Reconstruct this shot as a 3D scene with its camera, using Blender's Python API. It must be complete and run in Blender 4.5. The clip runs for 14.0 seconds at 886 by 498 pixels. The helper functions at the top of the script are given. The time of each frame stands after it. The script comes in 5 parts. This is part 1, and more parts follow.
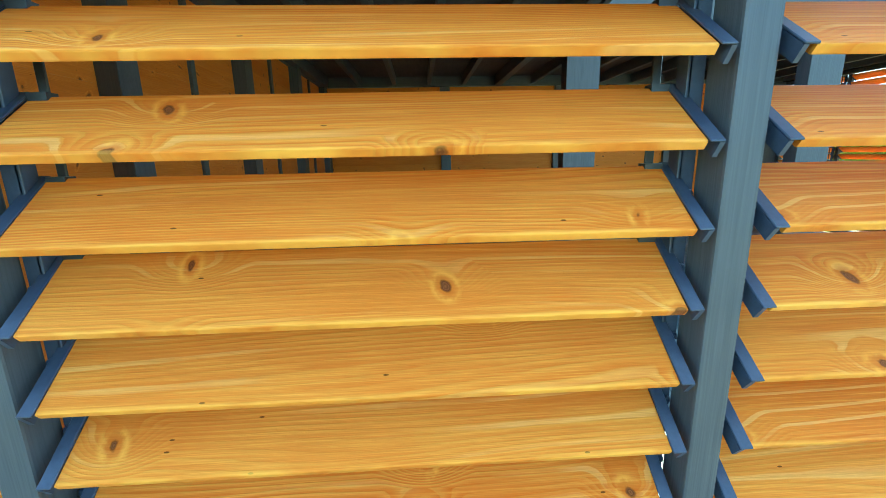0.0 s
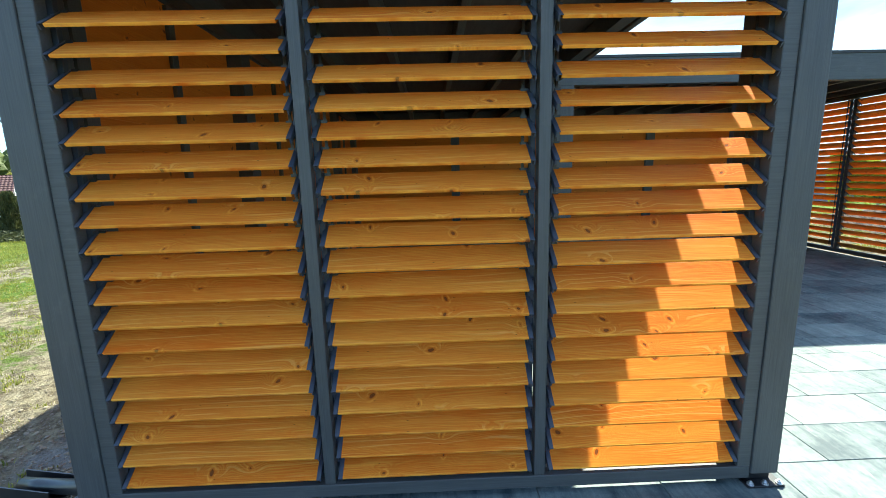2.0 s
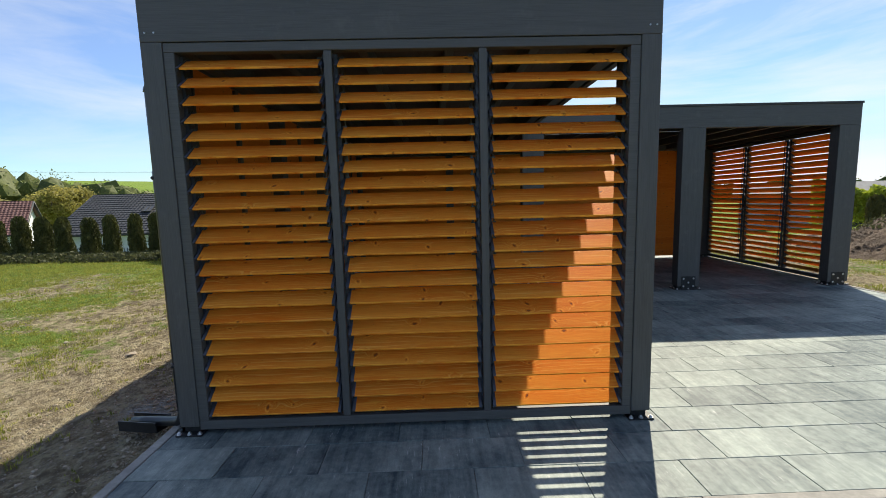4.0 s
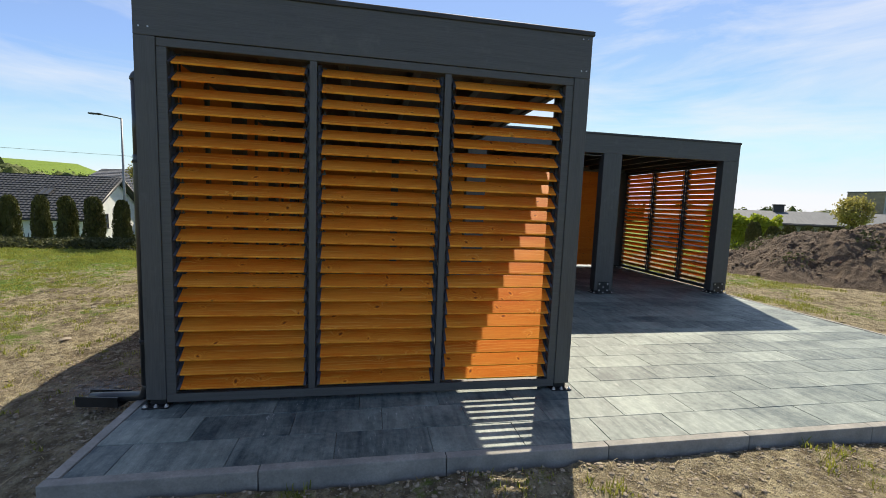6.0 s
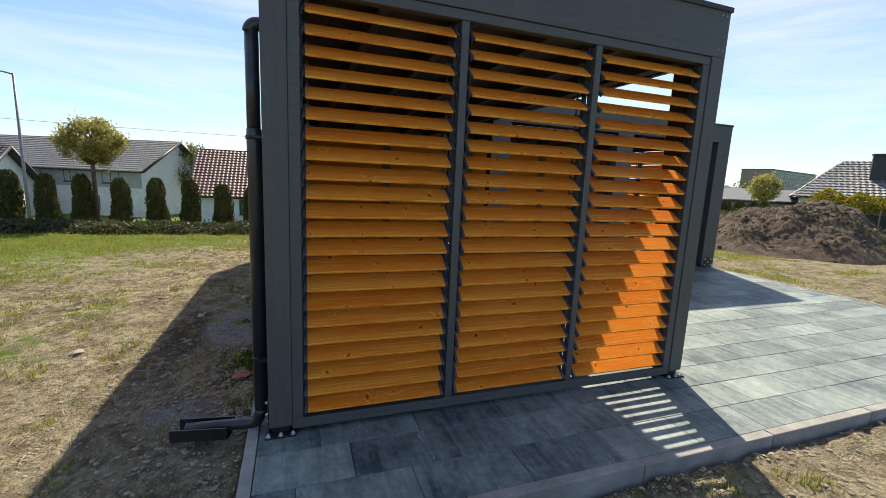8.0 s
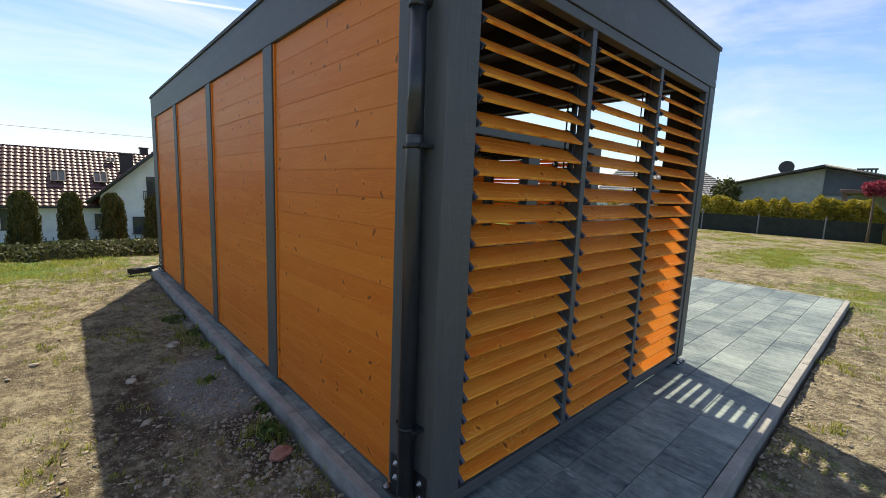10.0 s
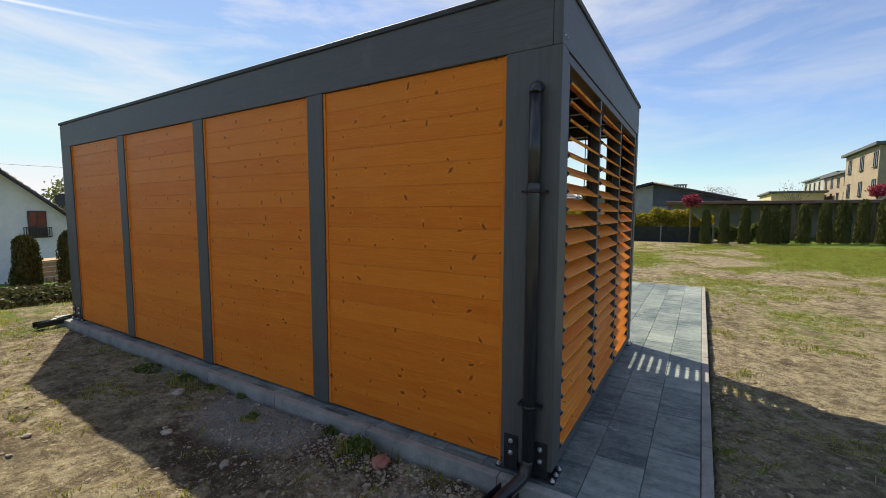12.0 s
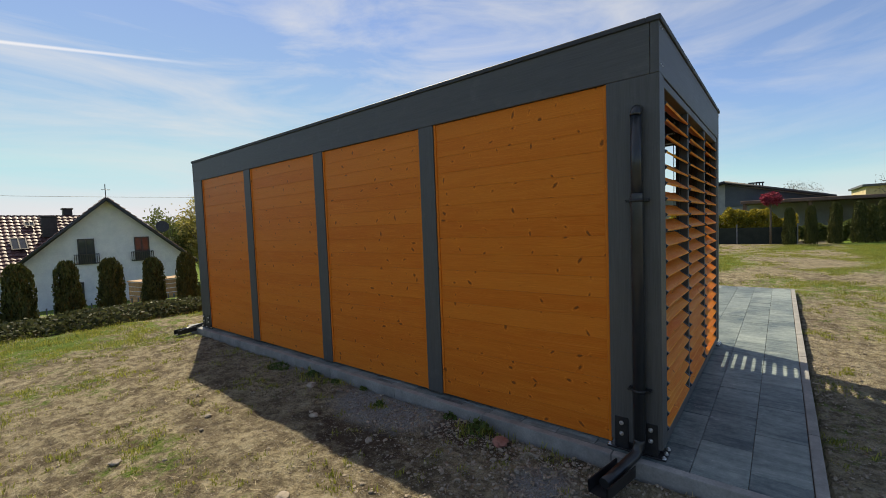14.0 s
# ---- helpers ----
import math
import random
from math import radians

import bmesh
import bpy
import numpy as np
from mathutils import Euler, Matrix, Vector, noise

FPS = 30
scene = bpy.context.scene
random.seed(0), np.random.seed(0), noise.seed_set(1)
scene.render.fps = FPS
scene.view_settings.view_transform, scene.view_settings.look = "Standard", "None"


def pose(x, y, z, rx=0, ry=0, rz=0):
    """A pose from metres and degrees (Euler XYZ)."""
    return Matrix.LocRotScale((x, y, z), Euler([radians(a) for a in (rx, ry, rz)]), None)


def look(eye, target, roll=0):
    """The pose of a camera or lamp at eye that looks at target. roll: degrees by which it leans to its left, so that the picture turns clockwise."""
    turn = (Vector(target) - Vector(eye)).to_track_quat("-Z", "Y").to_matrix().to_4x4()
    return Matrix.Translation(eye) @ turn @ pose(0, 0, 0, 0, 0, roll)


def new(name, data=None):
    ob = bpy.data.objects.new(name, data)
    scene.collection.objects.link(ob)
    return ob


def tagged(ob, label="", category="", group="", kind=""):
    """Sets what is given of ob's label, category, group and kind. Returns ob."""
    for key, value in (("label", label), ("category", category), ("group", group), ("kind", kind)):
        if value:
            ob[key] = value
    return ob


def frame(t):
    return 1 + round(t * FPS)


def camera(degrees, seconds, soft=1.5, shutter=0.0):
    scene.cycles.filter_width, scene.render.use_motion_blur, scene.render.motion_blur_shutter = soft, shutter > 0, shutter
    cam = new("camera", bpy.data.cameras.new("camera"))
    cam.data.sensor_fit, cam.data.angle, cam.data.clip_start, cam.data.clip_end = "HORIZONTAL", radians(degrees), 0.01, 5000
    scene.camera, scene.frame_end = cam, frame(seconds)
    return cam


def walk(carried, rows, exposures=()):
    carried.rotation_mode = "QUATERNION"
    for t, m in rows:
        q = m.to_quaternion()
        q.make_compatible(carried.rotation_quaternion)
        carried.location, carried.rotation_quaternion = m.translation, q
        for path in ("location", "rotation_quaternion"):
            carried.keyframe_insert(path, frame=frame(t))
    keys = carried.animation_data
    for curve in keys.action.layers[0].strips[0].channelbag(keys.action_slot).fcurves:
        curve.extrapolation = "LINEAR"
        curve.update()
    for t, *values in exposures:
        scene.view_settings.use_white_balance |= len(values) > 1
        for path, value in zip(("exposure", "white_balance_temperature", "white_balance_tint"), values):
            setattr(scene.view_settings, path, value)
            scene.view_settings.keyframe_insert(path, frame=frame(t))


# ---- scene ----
cam = camera(93.3, 14.0, 0.9)
PATH = [
    (0, (1.571, -0.466, 1.318), (1.67, 1.481, 0.873), -1.2),
    (0.5, (1.553, -0.72, 1.321), (1.661, 1.245, 0.962), -1.3),
    (1, (1.479, -1.019, 1.326), (1.588, 0.95, 0.997), -1.4),
    (1.5, (1.435, -1.298, 1.35), (1.569, 0.669, 1.017), -1.3),
    (2, (1.515, -1.587, 1.386), (1.567, 0.381, 1.031), -1.5),
    (2.5, (1.54, -1.856, 1.405), (1.568, 0.115, 1.063), -1.7),
    (5, (1.678, -2.9, 1.457), (1.775, -0.911, 1.268), -0.6),
    (5.5, (1.58, -3.013, 1.45), (1.861, -1.042, 1.263), 1.4),
    (6, (1.413, -2.94, 1.415), (1.773, -0.984, 1.205), 2.2),
    (6.5, (1.156, -2.816, 1.426), (1.581, -0.876, 1.187), 2.6),
    (7, (0.792, -2.701, 1.429), (1.269, -0.784, 1.117), 1.9),
    (7.5, (0.453, -2.53, 1.435), (0.987, -0.63, 1.114), 2.2),
    (10, (-1.082, -1.212, 1.451), (0.249, 0.256, 1.172), 2.3),
    (10.5, (-1.422, -1.05, 1.481), (-0.049, 0.377, 1.219), 2.2),
    (11, (-1.645, -0.854, 1.453), (-0.201, 0.506, 1.2), 0.8),
    (11.5, (-1.91, -0.703, 1.479), (-0.314, 0.487, 1.287), 0.4),
    (12, (-2.209, -0.645, 1.5), (-0.513, 0.4, 1.329), 0.2),
    (12.5, (-2.49, -0.658, 1.514), (-0.76, 0.335, 1.378), -0.7),
    (13, (-2.655, -0.628, 1.524), (-0.982, 0.462, 1.407), -1.4),
    (13.5, (-2.732, -0.585, 1.516), (-1.107, 0.575, 1.406), -2.1),
    (14, (-2.789, -0.566, 1.508), (-1.238, 0.692, 1.397), -2.2),
]
walk(cam, [(t, look(eye, at, roll)) for t, eye, at, roll in PATH], [(0, 2.92, 5850, -13), (0.5, 2.70, 5850, -9), (1, 2.42, 5900, -8), (1.5, 2.08, 6050, -4), (2, 1.66, 6350, 2), (2.7, 1.22, 6700, 8), (5, 0.46, 7400, 15), (7.5, 0.76, 7400, 15), (10.5, 0.77, 7450, 15), (12, 0.54, 7700, 15), (14, 0.29, 7700, 15)])

# ---- light ----
SUN_TO = Vector((1.00, 2.18, 2.70)).normalized()
sun = new("sun", bpy.data.lights.new("sun", "SUN"))
sun.data.energy, sun.data.angle, sun.data.color = 5.0, radians(0.53), (1.0, 0.975, 0.83)
sun.matrix_world = look(SUN_TO * 60, (0, 0, 0))

world = bpy.data.worlds.new("sky")
scene.world = world
world.use_nodes = True
wn, wl = world.node_tree.nodes, world.node_tree.links
sky = wn.new("ShaderNodeTexSky")
sky.sky_type, sky.sun_disc = "NISHITA", False
sky.sun_elevation, sky.sun_rotation = radians(48.4), radians(24.6)
sky.air_density, sky.dust_density, sky.ozone_density = 0.9, 0.0, 4.0
w_co = wn.new("ShaderNodeTexCoord")
w_map = wn.new("ShaderNodeMapping")
w_map.inputs["Scale"].default_value = (0.9, 1.9, 7.5)
w_map.inputs["Rotation"].default_value = (0.0, 0.12, 0.5)
w_noise = wn.new("ShaderNodeTexNoise")
for key, value in (("Scale", 1.6), ("Detail", 9.0), ("Roughness", 0.60), ("Distortion", 0.5)):
    w_noise.inputs[key].default_value = value
w_ramp = wn.new("ShaderNodeMapRange")
for key, value in (("From Min", 0.38), ("From Max", 0.74), ("To Min", 0.16), ("To Max", 0.95)):
    w_ramp.inputs[key].default_value = value
w_mix = wn.new("ShaderNodeMix")
w_mix.data_type = "RGBA"
w_mix.inputs["B"].default_value = (4.4, 4.9, 5.35, 1)
wl.new(w_co.outputs["Generated"], w_map.inputs["Vector"])
wl.new(w_map.outputs["Vector"], w_noise.inputs["Vector"])
wl.new(w_noise.outputs["Fac"], w_ramp.inputs["Value"])
# the thin cloud is whitest round the sun
w_dot = wn.new("ShaderNodeVectorMath")
w_dot.operation = "DOT_PRODUCT"
w_dot.inputs[1].default_value = SUN_TO
w_near = wn.new("ShaderNodeMapRange")
for key, value in (("From Min", 0.1), ("From Max", 0.9), ("To Min", 0.25), ("To Max", 1.0)):
    w_near.inputs[key].default_value = value
w_fac = wn.new("ShaderNodeMath")
w_fac.operation = "MULTIPLY"
wl.new(w_co.outputs["Generated"], w_dot.inputs[0])
wl.new(w_dot.outputs["Value"], w_near.inputs["Value"])
wl.new(w_near.outputs["Result"], w_fac.inputs[0])
wl.new(w_ramp.outputs["Result"], w_fac.inputs[1])
wl.new(w_fac.outputs[0], w_mix.inputs["Factor"])
w_blue = wn.new("ShaderNodeMix")
w_blue.data_type, w_blue.blend_type = "RGBA", "MULTIPLY"
w_blue.inputs["Factor"].default_value = 1.0
w_blue.inputs["B"].default_value = (0.61, 0.77, 0.93, 1)
wl.new(sky.outputs["Color"], w_blue.inputs["A"])
wl.new(w_blue.outputs["Result"], w_mix.inputs["A"])
# one thin vapour trail
w_line = wn.new("ShaderNodeVectorMath")
w_line.operation = "DOT_PRODUCT"
w_line.inputs[1].default_value = (0.143, 0.297, -0.944)
w_abs = wn.new("ShaderNodeMath")
w_abs.operation = "ABSOLUTE"
w_thin = wn.new("ShaderNodeMapRange")
for key, value in (("From Min", 0.0008), ("From Max", 0.0035), ("To Min", 0.55), ("To Max", 0.0)):
    w_thin.inputs[key].default_value = value
w_xyz = wn.new("ShaderNodeSeparateXYZ")
w_end = wn.new("ShaderNodeMapRange")
for key, value in (("From Min", 0.20), ("From Max", 0.38), ("To Min", 1.0), ("To Max", 0.0)):
    w_end.inputs[key].default_value = value
w_start = wn.new("ShaderNodeMapRange")
for key, value in (("From Min", 0.02), ("From Max", 0.09), ("To Min", 0.0), ("To Max", 1.0)):
    w_start.inputs[key].default_value = value
w_part = wn.new("ShaderNodeMath")
w_part.operation = "MULTIPLY"
w_trail = wn.new("ShaderNodeMath")
w_trail.operation = "MULTIPLY"
w_vapour = wn.new("ShaderNodeMix")
w_vapour.data_type = "RGBA"
w_vapour.inputs["B"].default_value = (6.0, 6.4, 6.9, 1)
wl.new(w_co.outputs["Generated"], w_line.inputs[0])
wl.new(w_line.outputs["Value"], w_abs.inputs[0])
wl.new(w_abs.outputs[0], w_thin.inputs["Value"])
wl.new(w_co.outputs["Generated"], w_xyz.inputs[0])
wl.new(w_xyz.outputs["X"], w_end.inputs["Value"])
wl.new(w_xyz.outputs["X"], w_start.inputs["Value"])
wl.new(w_start.outputs["Result"], w_part.inputs[1])
wl.new(w_thin.outputs["Result"], w_part.inputs[0])
wl.new(w_part.outputs[0], w_trail.inputs[0])
wl.new(w_end.outputs["Result"], w_trail.inputs[1])
wl.new(w_trail.outputs[0], w_vapour.inputs["Factor"])
w_haze = wn.new("ShaderNodeMix")
w_haze.data_type, w_haze.blend_type = "RGBA", "DARKEN"
w_haze.inputs["Factor"].default_value = 0.9
w_haze.inputs["B"].default_value = (4.3, 4.75, 5.45, 1)
wl.new(w_mix.outputs["Result"], w_haze.inputs["A"])
wl.new(w_haze.outputs["Result"], w_vapour.inputs["A"])
wl.new(w_vapour.outputs["Result"], wn["Background"].inputs["Color"])
wn["Background"].inputs["Strength"].default_value = 0.134


# ---- materials ----
class Nodes:
    """A small builder for node materials."""

    def __init__(self, name):
        self.mat = bpy.data.materials.new(name)
        self.mat.use_nodes = True
        self.tree = self.mat.node_tree
        self.out = self.tree.nodes["Principled BSDF"]

    def put(self, kind, **values):
        node = self.tree.nodes.new(kind)
        for key, value in values.items():
            self.plug(node, key.replace("_", " "), value)
        return node

    def plug(self, node, key, value):
        socket = node.inputs[int(key[1:])] if key[0] == "#" else node.inputs[key]
        if hasattr(value, "is_output"):
            self.tree.links.new(value, socket)
        else:
            socket.default_value = value

    def math(self, op, a, b=0.0, c=0.0, clamp=False):
        node = self.tree.nodes.new("ShaderNodeMath")
        node.operation, node.use_clamp = op, clamp
        for n, value in enumerate((a, b, c)):
            self.plug(node, "#%d" % n, value)
        return node.outputs[0]

    def vec(self, op, a, b=(0, 0, 0), c=(0, 0, 0)):
        node = self.tree.nodes.new("ShaderNodeVectorMath")
        node.operation = op
        for n, value in enumerate((a, b, c)):
            self.plug(node, "#%d" % n, value)
        return node.outputs["Value"] if op in ("LENGTH", "DISTANCE") else node.outputs[0]

    def coords(self, scatter=(0, 0, 0)):
        co = self.put("ShaderNodeTexCoord").outputs["Object"]
        if any(scatter):
            rnd = self.put("ShaderNodeObjectInfo").outputs["Random"]
            co = self.vec("MULTIPLY_ADD", self.joined(rnd, rnd, rnd), scatter, co)
        return co

    def joined(self, x, y, z):
        return self.put("ShaderNodeCombineXYZ", X=x, Y=y, Z=z).outputs[0]

    def split(self, v):
        return self.put("ShaderNodeSeparateXYZ", Vector=v).outputs

    def noise(self, co, scale=(1, 1, 1), detail=4.0, rough=0.55, size=1.0, distort=0.0):
        co = self.vec("MULTIPLY", co, scale)
        return self.put("ShaderNodeTexNoise", Vector=co, Scale=size, Detail=detail, Roughness=rough, Distortion=distort).outputs["Fac"]

    def span(self, value, a, b, lo=0.0, hi=1.0, smooth=False):
        node = self.put("ShaderNodeMapRange", Value=value, From_Min=a, From_Max=b, To_Min=lo, To_Max=hi)
        if smooth:
            node.interpolation_type = "SMOOTHSTEP"
        return node.outputs["Result"]

    def mix(self, fac, a, b, mode="MIX"):
        node = self.tree.nodes.new("ShaderNodeMix")
        node.data_type, node.blend_type = "RGBA", mode
        self.plug(node, "Factor", fac)
        for key, value in (("A", a), ("B", b)):
            self.plug(node, key, (*value, 1) if isinstance(value, tuple) and len(value) == 3 else value)
        return node.outputs["Result"]

    def done(self, color, rough=0.6, metal=0.0, bump=None, strength=0.3, depth=0.002, **more):
        self.plug(self.out, "Base Color", (*color, 1) if isinstance(color, tuple) else color)
        self.plug(self.out, "Roughness", rough)
        self.plug(self.out, "Metallic", metal)
        if bump is not None:
            node = self.put("ShaderNodeBump", Strength=strength, Distance=depth, Height=bump)
            self.plug(self.out, "Normal", node.outputs["Normal"])
        for key, value in more.items():
            self.plug(self.out, key.replace("_", " "), value)
        return self.mat


def wood_material(name, pale, deep, knot, cells, gloss, tone=0.35, big=0.0125, none=0.3, edge=0.0, gleam=0.5, branchy=0.0, pith=0.45):
    """Stained softwood with its grain along local x and its width along local y."""
    n = Nodes(name)
    co = n.coords((41.3, 17.7, 9.1))
    u, v, _ = n.split(co)
    flat = n.joined(u, v, 0.0)
    cell = n.vec("MULTIPLY", flat, cells)
    vor = n.put("ShaderNodeTexVoronoi", Vector=cell, Scale=1.0, Randomness=0.85)
    vor.voronoi_dimensions = "2D"
    away = n.vec("DIVIDE", n.vec("SUBTRACT", cell, vor.outputs["Position"]), (cells[0], cells[1], 1.0))
    wob = n.noise(co, (42, 42, 42), 3.0)
    red, green, blue = n.split(vor.outputs["Color"])
    clean = n.vec("LENGTH", n.vec("MULTIPLY", away, (0.62, 1.0, 0.0)))
    ax, ay, _ = n.split(away)
    lean = n.math("MULTIPLY", green, 6.2832)
    c_l, s_l = n.math("COSINE", lean), n.math("SINE", lean)
    rx = n.math("ADD", n.math("MULTIPLY", ax, c_l), n.math("MULTIPLY", ay, s_l))
    ry = n.math("SUBTRACT", n.math("MULTIPLY", ay, c_l), n.math("MULTIPLY", ax, s_l))
    slim = n.math("MULTIPLY_ADD", blue, branchy, 1.15)
    far = n.vec("LENGTH", n.joined(n.math("DIVIDE", rx, slim), n.math("MULTIPLY", ry, slim), 0.0))
    far = n.math("ADD", far, n.math("MULTIPLY_ADD", wob, 0.014 + 0.01 * branchy, -0.007 - 0.005 * branchy))
    size = n.span(red, none - 0.05, 1.0, 0.001, big)
    core = n.span(n.math("SUBTRACT", far, size), -0.003, 0.0015, 1.0, 0.0, True)
    has = n.math("GREATER_THAN", red, none)
    core = n.math("MULTIPLY", core, has)
    swirl = n.math("MULTIPLY", n.span(clean, 0.0, 0.052, 1.0, 0.0, True), n.math("MULTIPLY", has, n.math("MULTIPLY_ADD", size, 3.2, 0.012)))
    heave = n.noise(co, (1.2, 8.0, 3.0), 1.5, 0.35)
    ring = n.math("ADD", n.math("ADD", n.math("MULTIPLY", v, 0.8), n.math("MULTIPLY", heave, 0.11)), swirl)
    rip = n.noise(co, (5.0, 60.0, 9.0), 3.0)
    phase = n.math("MULTIPLY_ADD", ring, 165.0, n.math("MULTIPLY", rip, 0.8))
    saw = n.math("FRACT", phase)
    wave = n.math("MULTIPLY", n.math("POWER", saw, 1.7), n.span(saw, 0.90, 1.0, 1.0, 0.0))
    phase = n.math("MULTIPLY", phase, 6.2832)
    fade = n.span(n.noise(co, (2.2, 22.0, 3.0), 3.0), 0.36, 0.66, 0.08, 1.0)
    late = n.math("MULTIPLY", wave, fade)
    fibre = n.noise(co, (14.0, 900.0, 14.0), 3.0, 0.7)
    blotch = n.noise(co, (2.2, 14.0, 4.0), 4.0, 0.6)
    rnd = n.put("ShaderNodeObjectInfo").outputs["Random"]
    tint = n.math("ADD", n.math("MULTIPLY", n.math("SUBTRACT", blotch, 0.5), 2.0), n.math("MULTIPLY_ADD", rnd, tone, -tone / 2))
    mid = tuple((p + 2 * d) / 3 for p, d in zip(pale, deep))
    body = n.mix(n.span(tint, -0.35, 0.35), mid, deep)
    body = n.mix(n.math("MULTIPLY", late, 1.0), body, pale)
    worn = n.math("FRACT", n.math("MULTIPLY_ADD", ring, 40.0, n.math("MULTIPLY", rip, 0.3)))
    isle = n.math("MULTIPLY", n.span(worn, 0.78, 0.81), n.span(worn, 0.97, 1.0, 1.0, 0.0))
    isle = n.math("MULTIPLY", isle, n.span(n.noise(co, (2.2, 16.0, 3.0), 3.0), 0.47, 0.60))
    body = n.mix(n.math("MULTIPLY", isle, pith), body, (min(1.0, pale[0] * 1.08), min(1.0, pale[1] * 1.3), pale[2] * 2.4))
    streak = n.noise(co, (5.0, 280.0, 6.0), 5.0, 0.7)
    body = n.mix(n.span(streak, 0.48, 0.72, 0.0, 0.55), body, pale)
    dusk = n.math("MULTIPLY", n.math("POWER", n.math("MULTIPLY_ADD", n.math("SINE", n.math("ADD", phase, 2.4)), 0.5, 0.5), 7.0), fade)
    body = n.mix(n.math("MULTIPLY", dusk, 0.3), body, tuple(c * 0.6 for c in deep))
    body = n.mix(n.span(fibre, 0.35, 0.75, 0.0, 0.48), body, tuple(c * 0.62 for c in deep))
    halo = n.math("MULTIPLY", n.span(n.math("SUBTRACT", far, size), 0.0, 0.012, 0.55, 0.0, True), has)
    body = n.mix(halo, body, tuple(c * 0.8 for c in deep))
    knotty = n.mix(n.span(n.math("SINE", n.math("MULTIPLY", far, 2600.0)), -1, 1), tuple(c * 1.5 for c in knot), tuple(c * 2.6 for c in knot))
    rim = n.span(n.math("ABSOLUTE", n.math("ADD", n.math("SUBTRACT", far, size), 0.0005)), 0.0, 0.0032, 1.0, 0.0)
    knotty = n.mix(rim, knotty, tuple(c * 0.75 for c in knot))
    glim = n.math("MULTIPLY", n.span(n.math("ABSOLUTE", n.math("SUBTRACT", n.math("SUBTRACT", far, size), 0.012)), 0.0, 0.007, 0.6, 0.0), n.math("MULTIPLY", has, n.span(wob, 0.4, 0.6)))
    body = n.mix(glim, body, pale)
    body = n.mix(core, body, knotty)
    specks = n.put("ShaderNodeTexVoronoi", Vector=n.vec("MULTIPLY", flat, (9.0, 26.0, 1.0)), Scale=1.0)
    specks.voronoi_dimensions = "2D"
    s_red = n.split(specks.outputs["Color"])[0]
    dot = n.math("MULTIPLY", n.math("GREATER_THAN", s_red, 0.91), n.math("LESS_THAN", specks.outputs["Distance"], 0.032))
    body = n.mix(n.math("MULTIPLY", dot, 0.8), body, tuple(c * 0.5 for c in knot))
    if edge:
        brim = n.split(n.put("ShaderNodeTexCoord").outputs["Object"])[1]
        brim = n.math("MULTIPLY", n.span(brim, 0.003, 0.0065, edge, 0.0), n.span(n.noise(co, (9.0, 60.0, 9.0), 3.0), 0.35, 0.6))
        body = n.mix(brim, body, tuple(min(1.0, c * 1.15) for c in pale))
    relief = n.math("ADD", n.math("MULTIPLY", late, 0.6), n.math("ADD", n.math("MULTIPLY", fibre, 0.5), n.math("MULTIPLY", core, -0.8)))
    rough = n.math("MULTIPLY_ADD", blotch, 0.25, gloss)
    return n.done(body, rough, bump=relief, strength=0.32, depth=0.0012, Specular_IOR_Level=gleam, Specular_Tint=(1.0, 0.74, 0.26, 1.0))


def paint_material(name, along, base=(0.064, 0.0655, 0.0650)):
    """Anthracite paint over sawn timber, brushed along one axis."""
    n = Nodes(name)
    co = n.coords((3.7, 5.1, 2.9))
    fine = tuple(5.0 if k == along else 210.0 for k in range(3))
    wide = tuple(1.2 if k == along else 26.0 for k in range(3))
    a, b = n.noise(co, fine, 3.0, 0.7), n.noise(co, wide, 4.0, 0.6)
    worn = n.noise(co, (7, 7, 7), 5.0, 0.65)
    col = n.mix(n.span(a, 0.3, 0.75), tuple(c * 0.75 for c in base), tuple(c * 1.35 for c in base))
    col = n.mix(n.span(b, 0.35, 0.75, 0.0, 0.5), col, tuple(c * 1.5 for c in base))
    col = n.mix(n.span(worn, 0.58, 0.8, 0.0, 0.45), col, tuple(c * 2.1 for c in base))
    return n.done(col, n.math("MULTIPLY_ADD", b, 0.2, 0.42), bump=n.math("ADD", a, b), strength=0.4, depth=0.0012)


def grain_material(name, dark, light, scale=6.0, rough=0.8, depth=0.003, strength=0.5, metal=0.0, stretch=(1, 1, 1), contrast=(0.3, 0.7)):
    """A two-tone surface with stains and a fine grain."""
    n = Nodes(name)
    co = n.coords((13.0, 7.0, 5.0))
    a = n.noise(co, stretch, 6.0, 0.62, scale)
    b = n.noise(co, stretch, 3.0, 0.7, scale * 14)
    col = n.mix(n.span(a, *contrast), dark, light)
    col = n.mix(n.span(b, 0.35, 0.8, 0.0, 0.45), col, tuple(c * 0.6 for c in dark))
    return n.done(col, rough, metal, n.math("MULTIPLY_ADD", b, 0.5, a), strength, depth)


